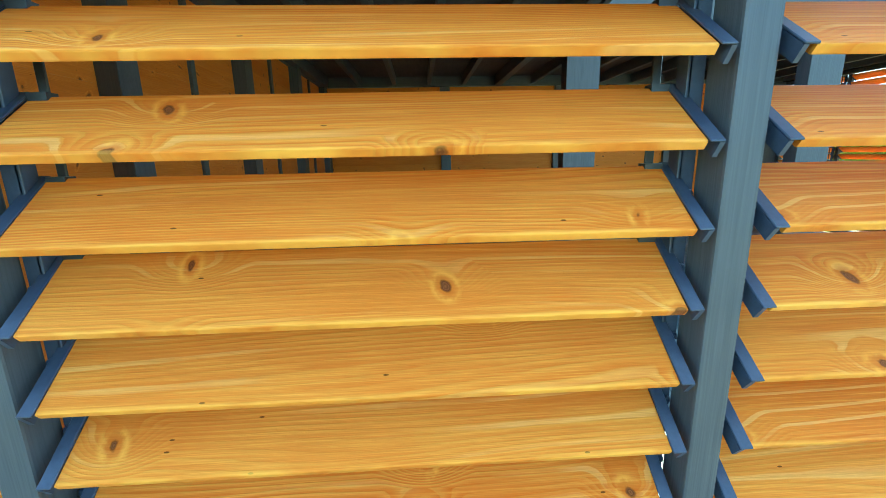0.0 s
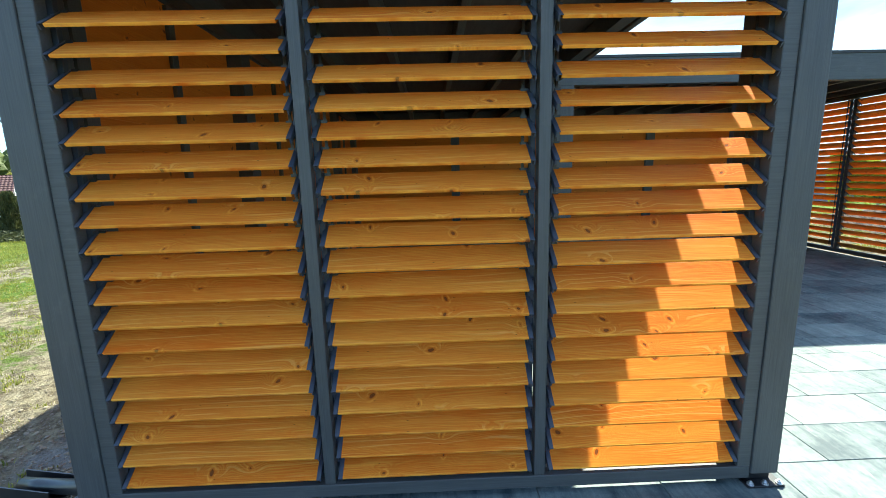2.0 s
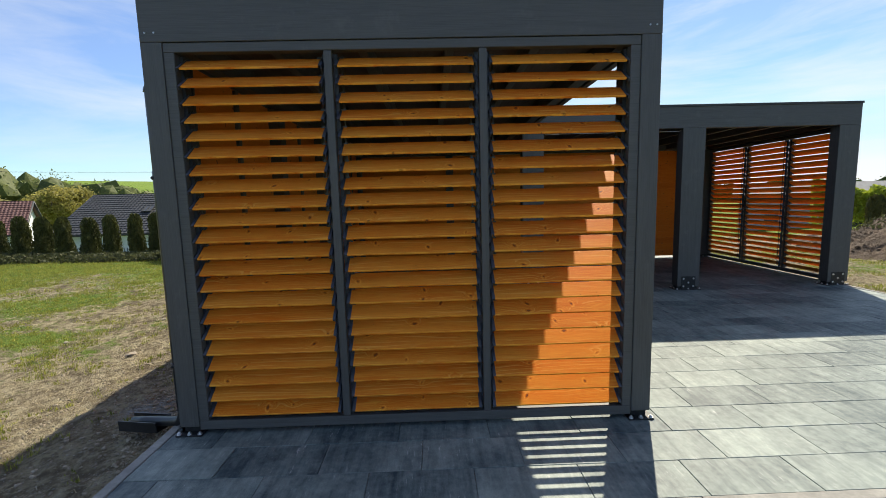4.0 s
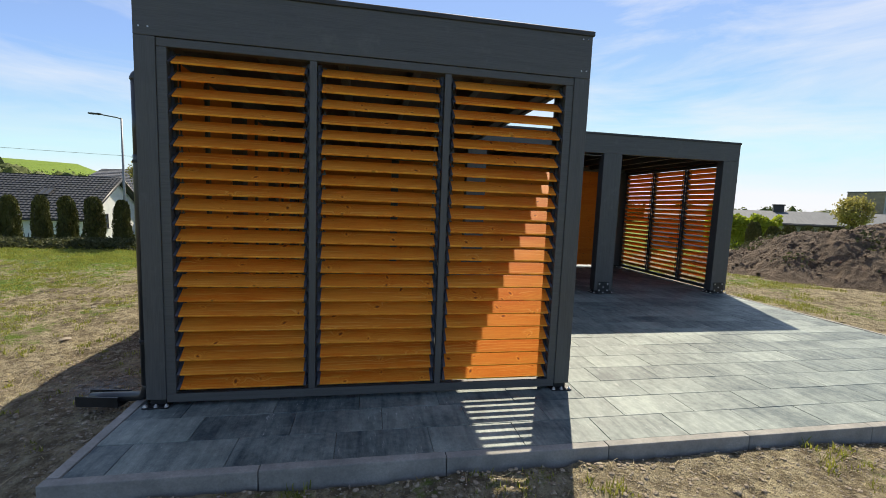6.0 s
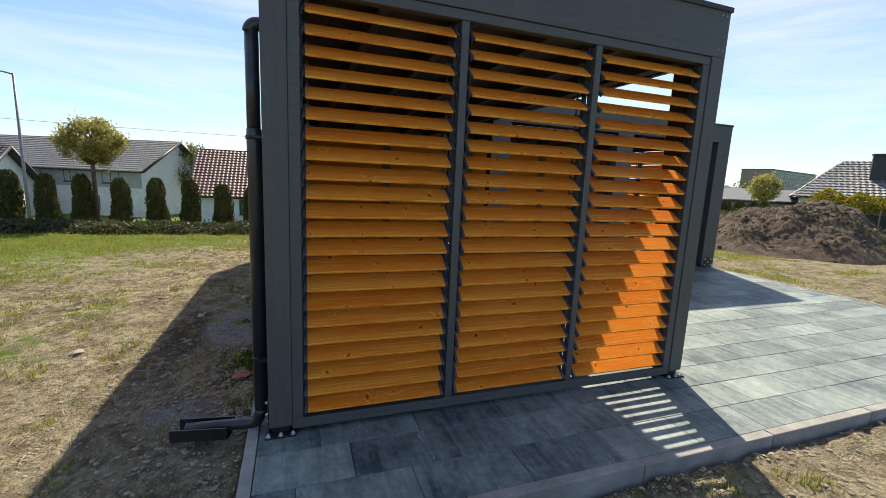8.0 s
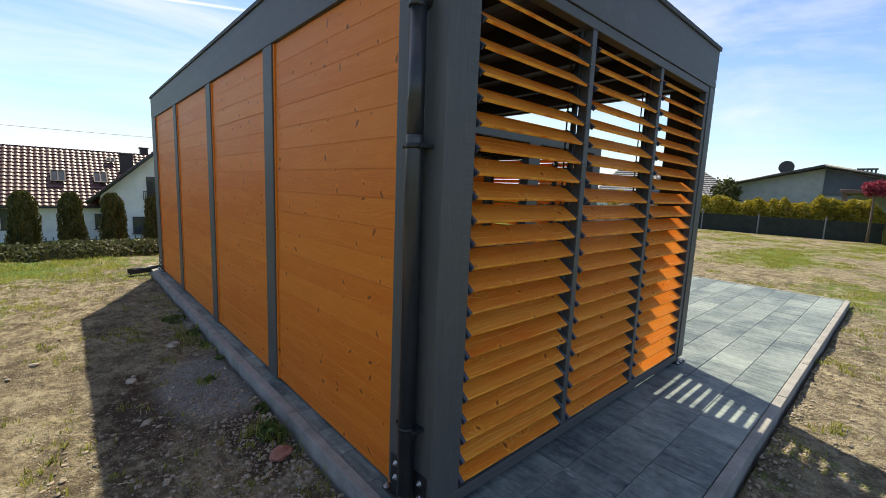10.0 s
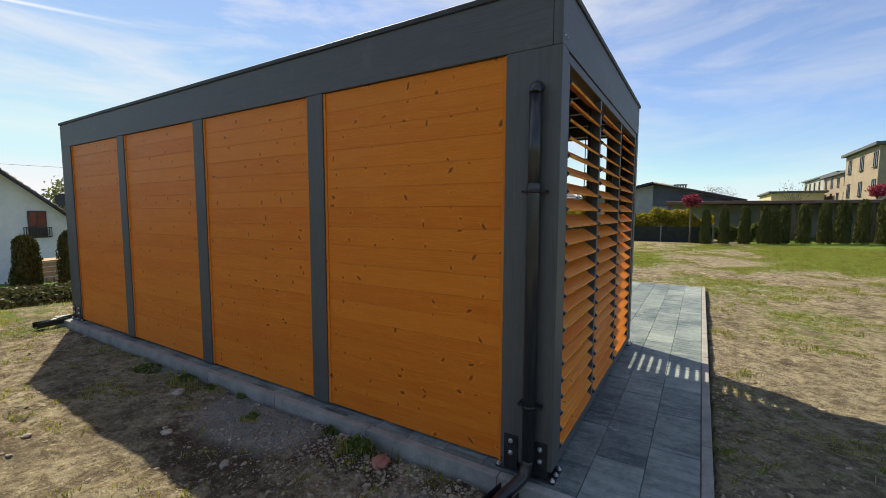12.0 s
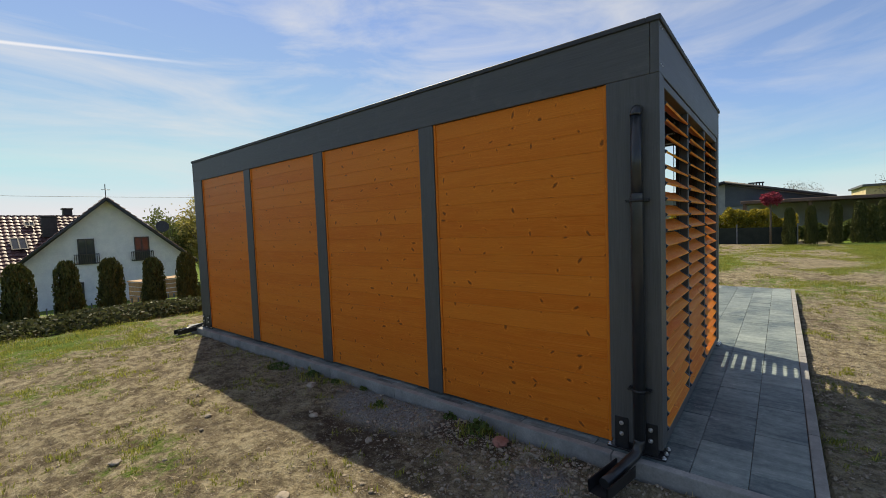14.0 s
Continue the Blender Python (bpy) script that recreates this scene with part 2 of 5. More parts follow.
def slab_material():
    n = Nodes("paving_slab")
    co = n.coords((31.0, 23.0, 11.0))
    rnd = n.put("ShaderNodeObjectInfo").outputs["Random"]
    isle = n.put("ShaderNodeNewGeometry").outputs["Random Per Island"]
    own = n.math("FRACT", n.math("ADD", rnd, isle))
    drag = n.noise(co, (17.0, 2.2, 1.0), 6.0, 0.72)
    cloud = n.noise(co, (3.0, 3.6, 1.0), 5.0, 0.68)
    patch = n.noise(n.put("ShaderNodeNewGeometry").outputs["Position"], (1.7, 2.6, 1.0), 4.0, 0.6)
    grit = n.noise(co, (240, 240, 240), 3.0, 0.75)
    mott = n.noise(co, (24, 24, 24), 5.0, 0.72)
    tone = n.math("ADD", n.math("MULTIPLY_ADD", own, 0.34, -0.17), n.math("ADD", n.math("MULTIPLY", n.math("SUBTRACT", drag, 0.5), 1.15), cloud))
    tone = n.math("ADD", tone, n.math("ADD", n.math("MULTIPLY_ADD", mott, 0.7, -0.35), n.math("MULTIPLY_ADD", patch, 0.6, -0.3)))
    col = n.mix(n.span(tone, 0.12, 0.92), (0.023, 0.051, 0.063), (0.284, 0.338, 0.314))
    col = n.mix(n.span(grit, 0.4, 0.8, 0.0, 0.5), col, (0.06, 0.065, 0.07))
    chip = n.noise(co, (46, 7, 20), 5.0, 0.75)
    col = n.mix(n.math("MULTIPLY", n.span(chip, 0.60, 0.68, 0.0, 0.8), n.span(patch, 0.45, 0.6)), col, (0.48, 0.50, 0.49))
    return n.done(col, n.math("MULTIPLY_ADD", cloud, 0.3, 0.42), bump=n.math("ADD", n.math("MULTIPLY", grit, 0.5), n.math("ADD", drag, mott)), strength=0.5, depth=0.003, Specular_IOR_Level=0.4)


def ground_material():
    n = Nodes("ground")
    co = n.coords()
    field = n.put("ShaderNodeAttribute")
    field.attribute_name = "grass"
    lush = field.outputs["Fac"]
    spill = n.put("ShaderNodeAttribute")
    spill.attribute_name = "cement"
    humus = n.put("ShaderNodeAttribute")
    humus.attribute_name = "humus"
    big = n.noise(co, (0.45, 0.45, 0.45), 6.0, 0.62)
    mid = n.noise(co, (3.1, 3.1, 3.1), 7.0, 0.66)
    crumb = n.noise(co, (12.0, 9.0, 12.0), 6.0, 0.74)
    fine = n.noise(co, (34, 34, 34), 5.0, 0.75)
    dirt = n.mix(n.span(mid, 0.38, 0.58), (0.138, 0.108, 0.066), (0.46, 0.395, 0.250))
    dirt = n.mix(n.span(big, 0.45, 0.62, 0.0, 0.75), dirt, n.mix(n.span(fine, 0.3, 0.7), (0.255, 0.215, 0.140), (0.55, 0.485, 0.325)))
    dirt = n.mix(n.span(n.noise(co, (0.9, 0.9, 0.9), 5.0, 0.7), 0.54, 0.70, 0.0, 0.4), dirt, n.mix(fine, (0.080, 0.058, 0.042), (0.20, 0.148, 0.105)))
    dirt = n.mix(n.span(crumb, 0.49, 0.58, 0.0, 0.7), dirt, (0.12, 0.092, 0.062))
    dirt = n.mix(n.span(crumb, 0.36, 0.46, 0.65, 0.0), dirt, (0.58, 0.51, 0.36))
    ragged = n.math("MULTIPLY_ADD", crumb, 0.8, -0.4)
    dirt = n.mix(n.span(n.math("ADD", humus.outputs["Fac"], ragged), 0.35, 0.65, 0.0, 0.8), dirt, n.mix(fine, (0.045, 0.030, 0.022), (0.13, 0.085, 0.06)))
    dirt = n.mix(n.span(n.math("ADD", spill.outputs["Fac"], ragged), 0.35, 0.65, 0.0, 0.85), dirt, n.mix(mid, (0.27, 0.28, 0.275), (0.47, 0.48, 0.465)))
    stones = n.put("ShaderNodeTexVoronoi", Vector=co, Scale=55.0)
    pick = n.split(stones.outputs["Color"])
    pebble = n.math("MULTIPLY", n.math("GREATER_THAN", pick[0], 0.70), n.span(stones.outputs["Distance"], 0.25, 0.42, 1.0, 0.0))
    dirt = n.mix(n.math("MULTIPLY", pebble, 0.6), dirt, n.mix(pick[1], (0.2, 0.17, 0.14), (0.5, 0.46, 0.4)))
    dirt = n.mix(n.span(fine, 0.48, 0.70, 0.0, 0.55), dirt, (0.12, 0.094, 0.068))
    blade = n.noise(co, (70, 70, 70), 4.0, 0.8)
    turf = n.mix(n.span(blade, 0.3, 0.75), (0.050, 0.098, 0.012), (0.21, 0.31, 0.050))
    turf = n.mix(n.span(n.noise(co, (0.8, 0.8, 0.8), 4.0), 0.45, 0.7, 0.0, 0.5), turf, (0.21, 0.28, 0.052))
    edge = n.math("ADD", lush, n.math("MULTIPLY", n.math("SUBTRACT", n.noise(co, (5.5, 5.5, 5.5), 6.0, 0.78), 0.5), 1.7))
    col = n.mix(n.span(edge, 0.40, 0.62), dirt, turf)
    rise = n.math("ADD", n.math("MULTIPLY", mid, 1.2), n.math("ADD", n.math("MULTIPLY", fine, 0.85), n.math("ADD", n.math("MULTIPLY", pebble, 0.35), n.math("MULTIPLY", crumb, 1.1))))
    return n.done(col, 0.95, bump=rise, strength=1.0, depth=0.075, Specular_IOR_Level=0.15)


def leaf_material(name, dark, light, spread=0.5, thin=0.35):
    n = Nodes(name)
    isle = n.put("ShaderNodeNewGeometry").outputs["Random Per Island"]
    rnd = n.put("ShaderNodeObjectInfo").outputs["Random"]
    co = n.coords()
    clump = n.noise(co, (2.5, 2.5, 2.5), 3.0)
    fac = n.math("ADD", n.math("MULTIPLY", isle, spread), n.math("MULTIPLY_ADD", rnd, 0.2, n.math("MULTIPLY_ADD", clump, 0.9, -0.35)), clamp=True)
    col = n.mix(fac, dark, light)
    mat = n.done(col, 0.6, Specular_IOR_Level=0.25)
    glow = n.put("ShaderNodeBsdfTranslucent", Color=col)
    both = n.put("ShaderNodeMixShader")
    for key, value in (("#0", thin), ("#1", n.out.outputs[0]), ("#2", glow.outputs[0])):
        n.plug(both, key, value)
    n.tree.links.new(both.outputs[0], n.tree.nodes["Material Output"].inputs["Surface"])
    return mat


def tile_material(name, dark, light, shine=0.6):
    n = Nodes(name)
    co = n.coords()
    mott, grit = n.noise(co, (3, 3, 3), 4.0), n.noise(co, (30, 30, 30), 3.0)
    col = n.mix(n.span(mott, 0.3, 0.7), dark, light)
    col = n.mix(n.span(grit, 0.5, 0.8, 0.0, 0.5), col, tuple(c * 0.5 for c in dark))
    return n.done(col, 0.52, bump=grit, strength=0.2, depth=0.004, Specular_IOR_Level=shine)


WOOD = wood_material("stained_slat_wood", (0.96, 0.425, 0.060), (0.69, 0.141, 0.012), (0.11, 0.032, 0.009), (3.3, 9.0, 1.0), 0.42, 0.6, 0.0105, 0.42, edge=0.55, gleam=0.10, branchy=0.3)
BOARD = wood_material("stained_board_wood", (0.89, 0.285, 0.038), (0.64, 0.138, 0.014), (0.105, 0.030, 0.009), (4.4, 8.0, 1.0), 0.36, 1.1, 0.0140, 0.20, gleam=0.42, branchy=0.6, pith=0.15)
PAINT = [paint_material("anthracite_paint_" + "xyz"[k], k) for k in range(3)]
STEEL = grain_material("powder_coated_steel", (0.034, 0.044, 0.066), (0.058, 0.073, 0.102), 9.0, 0.42, 0.0005, 0.2)
BLACK = grain_material("black_plastic", (0.012, 0.013, 0.014), (0.03, 0.031, 0.033), 12.0, 0.32, 0.0005, 0.2)
PIPE = grain_material("graphite_pipe", (0.020, 0.023, 0.027), (0.038, 0.042, 0.048), 7.0, 0.28, 0.0005, 0.2)
PLATE = grain_material("black_steel_plate", (0.012, 0.013, 0.015), (0.035, 0.037, 0.040), 16.0, 0.45, 0.0006, 0.3, 0.3)
ZINC = grain_material("galvanised_bolt", (0.55, 0.56, 0.57), (0.80, 0.81, 0.82), 60.0, 0.3, 0.0004, 0.2, 0.9)
CEIL = grain_material("dark_brown_decking", (0.060, 0.045, 0.038), (0.11, 0.085, 0.07), 3.0, 0.75, 0.002, 0.4, stretch=(9, 1, 9))
CAP = grain_material("graphite_sheet_metal", (0.030, 0.033, 0.037), (0.055, 0.059, 0.064), 4.0, 0.6, 0.0006, 0.2, 0.2)
SLAB = slab_material()
KERB = grain_material("concrete_kerb", (0.19, 0.19, 0.18), (0.36, 0.35, 0.325), 5.0, 0.9, 0.004, 0.6)
GROUND = ground_material()
SOIL = grain_material("heaped_soil", (0.064, 0.044, 0.031), (0.18, 0.128, 0.088), 3.0, 0.97, 0.09, 1.0)
CLOD = grain_material("dry_clods", (0.20, 0.160, 0.115), (0.44, 0.37, 0.275), 8.0, 0.97, 0.01, 0.8)
STONE = grain_material("rubble_stone", (0.20, 0.165, 0.125), (0.48, 0.42, 0.34), 9.0, 0.9, 0.004, 0.6)
REDSTONE = grain_material("red_brick_lump", (0.26, 0.10, 0.07), (0.42, 0.20, 0.15), 14.0, 0.9, 0.004, 0.6)
THUJA = leaf_material("thuja_foliage", (0.022, 0.030, 0.009), (0.125, 0.130, 0.032), 0.7, 0.12)
SHRUB = leaf_material("low_shrub_foliage", (0.024, 0.034, 0.013), (0.105, 0.115, 0.050), 0.6)
SPRING = leaf_material("young_maple_foliage", (0.18, 0.165, 0.04), (0.52, 0.47, 0.15), 0.5, 0.5)
GOLD = leaf_material("golden_hedge_foliage", (0.055, 0.075, 0.012), (0.46, 0.36, 0.035), 0.6)
GREEN = leaf_material("broadleaf_foliage", (0.050, 0.078, 0.020), (0.22, 0.25, 0.075))
LIME = leaf_material("lime_shrub_foliage", (0.15, 0.21, 0.02), (0.45, 0.52, 0.06), 0.5, 0.5)
PINK = leaf_material("crimson_blossom", (0.16, 0.02, 0.035), (0.48, 0.08, 0.13))
GRASS = leaf_material("grass_blades", (0.085, 0.115, 0.018), (0.40, 0.40, 0.085), 0.8, 0.45)
WEED = leaf_material("weed_foliage", (0.035, 0.068, 0.016), (0.14, 0.20, 0.05), 0.7, 0.3)
STRAW = leaf_material("dry_straw", (0.17, 0.13, 0.07), (0.50, 0.42, 0.26), 0.9)
BARK = grain_material("bark", (0.07, 0.052, 0.038), (0.19, 0.15, 0.115), 9.0, 0.95, 0.01, 0.8, stretch=(3, 3, 0.6))
RENDER = grain_material("white_render", (0.66, 0.67, 0.68), (0.82, 0.82, 0.81), 2.0, 0.9, 0.003, 0.3)
GREYWALL = grain_material("grey_render", (0.30, 0.31, 0.31), (0.42, 0.43, 0.42), 2.0, 0.9, 0.003, 0.3)
BEIGE = grain_material("beige_render", (0.25, 0.20, 0.145), (0.35, 0.29, 0.22), 1.2, 0.92, 0.003, 0.3)
TILE_RED = tile_material("maroon_roof_tiles", (0.085, 0.042, 0.040), (0.17, 0.085, 0.08), 0.3)
TILE_DARK = tile_material("graphite_roof_tiles", (0.030, 0.033, 0.040), (0.062, 0.066, 0.076), 0.25)
TILE_GREY = tile_material("grey_roof_tiles", (0.11, 0.11, 0.115), (0.21, 0.21, 0.215))
SHEET = grain_material("dark_sheet_roof", (0.065, 0.078, 0.095), (0.12, 0.138, 0.16), 1.0, 0.8, 0.003, 0.3, stretch=(8, 1, 1))
RUST = grain_material("brown_sheet_roof", (0.11, 0.065, 0.048), (0.20, 0.13, 0.10), 1.0, 0.7, 0.003, 0.3)
GLASS = grain_material("window_glass", (0.03, 0.035, 0.045), (0.06, 0.07, 0.085), 1.0, 0.05, 0.0003, 0.05)
FRAME = grain_material("dark_window_frame", (0.02, 0.02, 0.021), (0.05, 0.05, 0.052), 9.0, 0.5, 0.0005, 0.2)
POLE = grain_material("grey_lamp_pole", (0.16, 0.17, 0.19), (0.27, 0.28, 0.30), 6.0, 0.5, 0.0005, 0.2, 0.4)
SCREEN = grain_material("dark_green_screen_fabric", (0.010, 0.016, 0.012), (0.026, 0.036, 0.027), 3.0, 0.9, 0.003, 0.5)
RAIL = grain_material("blue_grey_fence_paint", (0.055, 0.075, 0.11), (0.10, 0.125, 0.17), 6.0, 0.6, 0.0005, 0.2)
PALLET = grain_material("raw_timber", (0.30, 0.17, 0.075), (0.46, 0.29, 0.14), 5.0, 0.8, 0.002, 0.4)
WALL2 = grain_material("ochre_render", (0.50, 0.40, 0.22), (0.64, 0.54, 0.33), 1.2, 0.92, 0.003, 0.3)


# ---- mesh helpers ----
def from_bm(name, bm, material):
    mesh = bpy.data.meshes.new(name)
    bm.to_mesh(mesh)
    bm.free()
    mesh.materials.append(material)
    return mesh


def under(name, mesh, parent, m=None, label=""):
    """A mesh object under a thing or a part."""
    ob = new(name, mesh)
    if parent is not None:
        ob.parent = parent
    if m is not None:
        ob.matrix_basis = m
    return tagged(ob, label)


def part(name, bm, material, parent, label=""):
    return under(name, from_bm(name, bm, material), parent, None, label)


def thing(name, m, label, category, group="", kind=""):
    ob = new(name)
    ob.matrix_basis = m
    return tagged(ob, label, category, group, kind)


def add_box(bm, x0, x1, y0, y1, z0, z1, bevel=0.0, segments=1):
    made = bmesh.ops.create_cube(bm, size=1)["verts"]
    for v in made:
        v.co = Vector((x0 + (v.co.x + 0.5) * (x1 - x0), y0 + (v.co.y + 0.5) * (y1 - y0), z0 + (v.co.z + 0.5) * (z1 - z0)))
    if bevel:
        edges = list({e for v in made for e in v.link_edges})
        bmesh.ops.bevel(bm, geom=edges, offset=bevel, segments=segments, affect="EDGES", profile=0.6)
    return bm


def box(x0, x1, y0, y1, z0, z1, bevel=0.003, segments=1):
    return add_box(bmesh.new(), x0, x1, y0, y1, z0, z1, bevel, segments)


def add_tube(bm, points, radius, sides=14, caps=True):
    """A round pipe along points; radius is one number or one for each point."""
    points = [Vector(p) for p in points]
    radii = radius if isinstance(radius, (list, tuple)) else [radius] * len(points)
    rings, side = [], None
    for i, p in enumerate(points):
        way = (points[min(i + 1, len(points) - 1)] - points[max(i - 1, 0)]).normalized()
        if side is None:
            side = way.orthogonal().normalized()
        side = (side - way * side.dot(way)).normalized()
        other = way.cross(side)
        rings.append([bm.verts.new(p + radii[i] * (math.cos(a) * side + math.sin(a) * other)) for a in [2 * math.pi * k / sides for k in range(sides)]])
    for a, b in zip(rings, rings[1:]):
        for k in range(sides):
            bm.faces.new((a[k], a[(k + 1) % sides], b[(k + 1) % sides], b[k])).smooth = True
    if caps:
        bm.faces.new(rings[0][::-1])
        bm.faces.new(rings[-1])
    return bm


def tube(points, radius, sides=14):
    return add_tube(bmesh.new(), points, radius, sides)


def axes(origin, ex, ey, ez):
    return Matrix(((ex[0], ey[0], ez[0], origin[0]), (ex[1], ey[1], ez[1], origin[1]), (ex[2], ey[2], ez[2], origin[2]), (0, 0, 0, 1)))


def leaves(name, centres, size, material, seed, flat=0.0, shape=1.7):
    """Many small pointed leaves, one quad each, at the given places."""
    rng = np.random.default_rng(seed)
    c = np.asarray(centres, float)
    k = len(c)
    a = rng.normal(size=(k, 3))
    a[:, 2] *= 1 - flat
    a /= np.linalg.norm(a, axis=1, keepdims=True)
    b = np.cross(a, rng.normal(size=(k, 3)))
    b /= np.linalg.norm(b, axis=1, keepdims=True)
    s = size * rng.uniform(0.6, 1.35, (k, 1))
    verts = np.stack([c - a * s * shape / 2, c + b * s / 2, c + a * s * shape / 2, c - b * s / 2], 1).reshape(-1, 3)
    mesh = bpy.data.meshes.new(name)
    mesh.from_pydata(verts.tolist(), [], np.arange(4 * k).reshape(-1, 4).tolist())
    mesh.materials.append(material)
    return mesh


def fbm(x, y, scale, octaves=4):
    total, gain = 0.0, 1.0
    for k in range(octaves):
        total += gain * noise.noise(Vector((x * scale, y * scale, 3.7 * k)))
        scale, gain = scale * 2.1, gain * 0.5
    return total


# ---- ground ----
def fall(x, y):
    """Broad shape of the land: flat round the carport, lower behind the planted row, a far hill."""
    def step(v, a, b):
        v = min(max((v - a) / (b - a), 0.0), 1.0)
        return v * v * (3 - 2 * v)
    z = -0.085 - 1.5 * step(y, 11.5, 17) - 1.3 * step(y, 17, 40)
    z += 0.9 * step(x, 15, 30) * step(y, 11.5, 17)
    d = math.hypot(x, y)
    if d > 120 and y > 0:
        az = math.degrees(math.atan2(x, y))
        plateau = step(az, -75, -55) * (1 - step(az, -31, -23))
        z += 23.5 * plateau * step(d, 150, 400)
    return z


def lushness(x, y):
    """How much turf covers the soil."""
    g = 0.315 + 0.38 * fbm(x, y, 0.42, 4)
    g += (0.40 if x < -3.2 else 0.22) * min(max((y - 5.0) / 3.0, 0), 1) * (x < 9)
    g += 0.07 * min(max((x - 8.5) / 5, 0), 1)
    g += 0.14 * min(max((-x - 2.5) / 3, 0), 1)
    g += 0.75 * min(max((x - 12.5) / 3, 0), 1) * min(max((-y - 2.2) / 2, 0), 1)
    g += 0.6 * math.exp(-((x + 3.3) / 0.75) ** 2 - ((y - 2.35) / 0.38) ** 2)
    g += 0.45 * math.exp(-((x + 4.6) / 0.9) ** 2 - ((y - 4.2) / 0.5) ** 2)
    if math.hypot(x, y) > 30:
        g = 0.9
    if 0 > x > -1.6 and -3 < y < 6.5:
        g -= 0.26
    return min(max(g, 0.0), 1.0)


def cement(x, y):
    """Where hardened concrete dust lies beside the plinth."""
    return 1.15 * math.exp(-((x + 0.36) / 0.34) ** 2 - ((y - 2.15) / 0.62) ** 2) + 0.7 * math.exp(-((x + 0.16) / 0.12) ** 2 - ((y - 3.9) / 0.9) ** 2) + 0.75 * math.exp(-((x + 0.55) / 0.3) ** 2 - ((y - 0.55) / 0.3) ** 2)


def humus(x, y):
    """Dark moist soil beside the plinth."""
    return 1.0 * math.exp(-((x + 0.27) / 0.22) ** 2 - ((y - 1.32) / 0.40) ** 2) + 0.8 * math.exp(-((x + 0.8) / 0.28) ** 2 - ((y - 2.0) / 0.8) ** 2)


def lattice(lo, hi, fine, ends, grow=1.14):
    """Even steps from lo to hi, then wider and wider ones out to the ends."""
    mid = list(np.arange(lo, hi + fine / 2, fine))
    left, right, s = [], [], fine
    while (left[-1] if left else lo) > -ends:
        s *= grow
        left.append((left[-1] if left else lo) - s)
    s = fine
    while (right[-1] if right else hi) < ends:
        s *= grow
        right.append((right[-1] if right else hi) + s)
    return left[::-1] + mid + right


PAVED = (-0.12, 7.88, -0.78, 7.22)


def ground_height(x, y):
    z = fall(x, y)
    near = max(0.0, 1 - math.hypot(x - 2, y - 2) / 40)
    z += near * (0.030 * fbm(x, y, 0.9, 3) + 0.020 * fbm(x + 9, y, 3.6, 3) + 0.016 * fbm(x, y + 5, 8.5, 3))
    inside = PAVED[0] - 0.02 < x < PAVED[1] + 0.02 and PAVED[2] - 0.02 < y < PAVED[3]
    return -0.2 if inside else z


def build_ground():
    xs, ys = lattice(-6, 10, 0.045, 900), lattice(-4, 9, 0.045, 900)
    verts = [(x, y, ground_height(x, y)) for y in ys for x in xs]
    w = len(xs)
    faces = [(j * w + i, j * w + i + 1, (j + 1) * w + i + 1, (j + 1) * w + i) for j in range(len(ys) - 1) for i in range(w - 1)]
    mesh = bpy.data.meshes.new("ground")
    mesh.from_pydata(verts, [], faces)
    mesh.attributes.new("grass", "FLOAT", "POINT").data.foreach_set("value", [lushness(v[0], v[1]) for v in verts])
    mesh.attributes.new("cement", "FLOAT", "POINT").data.foreach_set("value", [cement(v[0], v[1]) for v in verts])
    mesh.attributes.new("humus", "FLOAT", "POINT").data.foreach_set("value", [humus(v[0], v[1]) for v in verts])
    mesh.polygons.foreach_set("use_smooth", [True] * len(faces))
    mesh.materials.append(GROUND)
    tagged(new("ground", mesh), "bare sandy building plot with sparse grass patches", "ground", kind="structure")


build_ground()


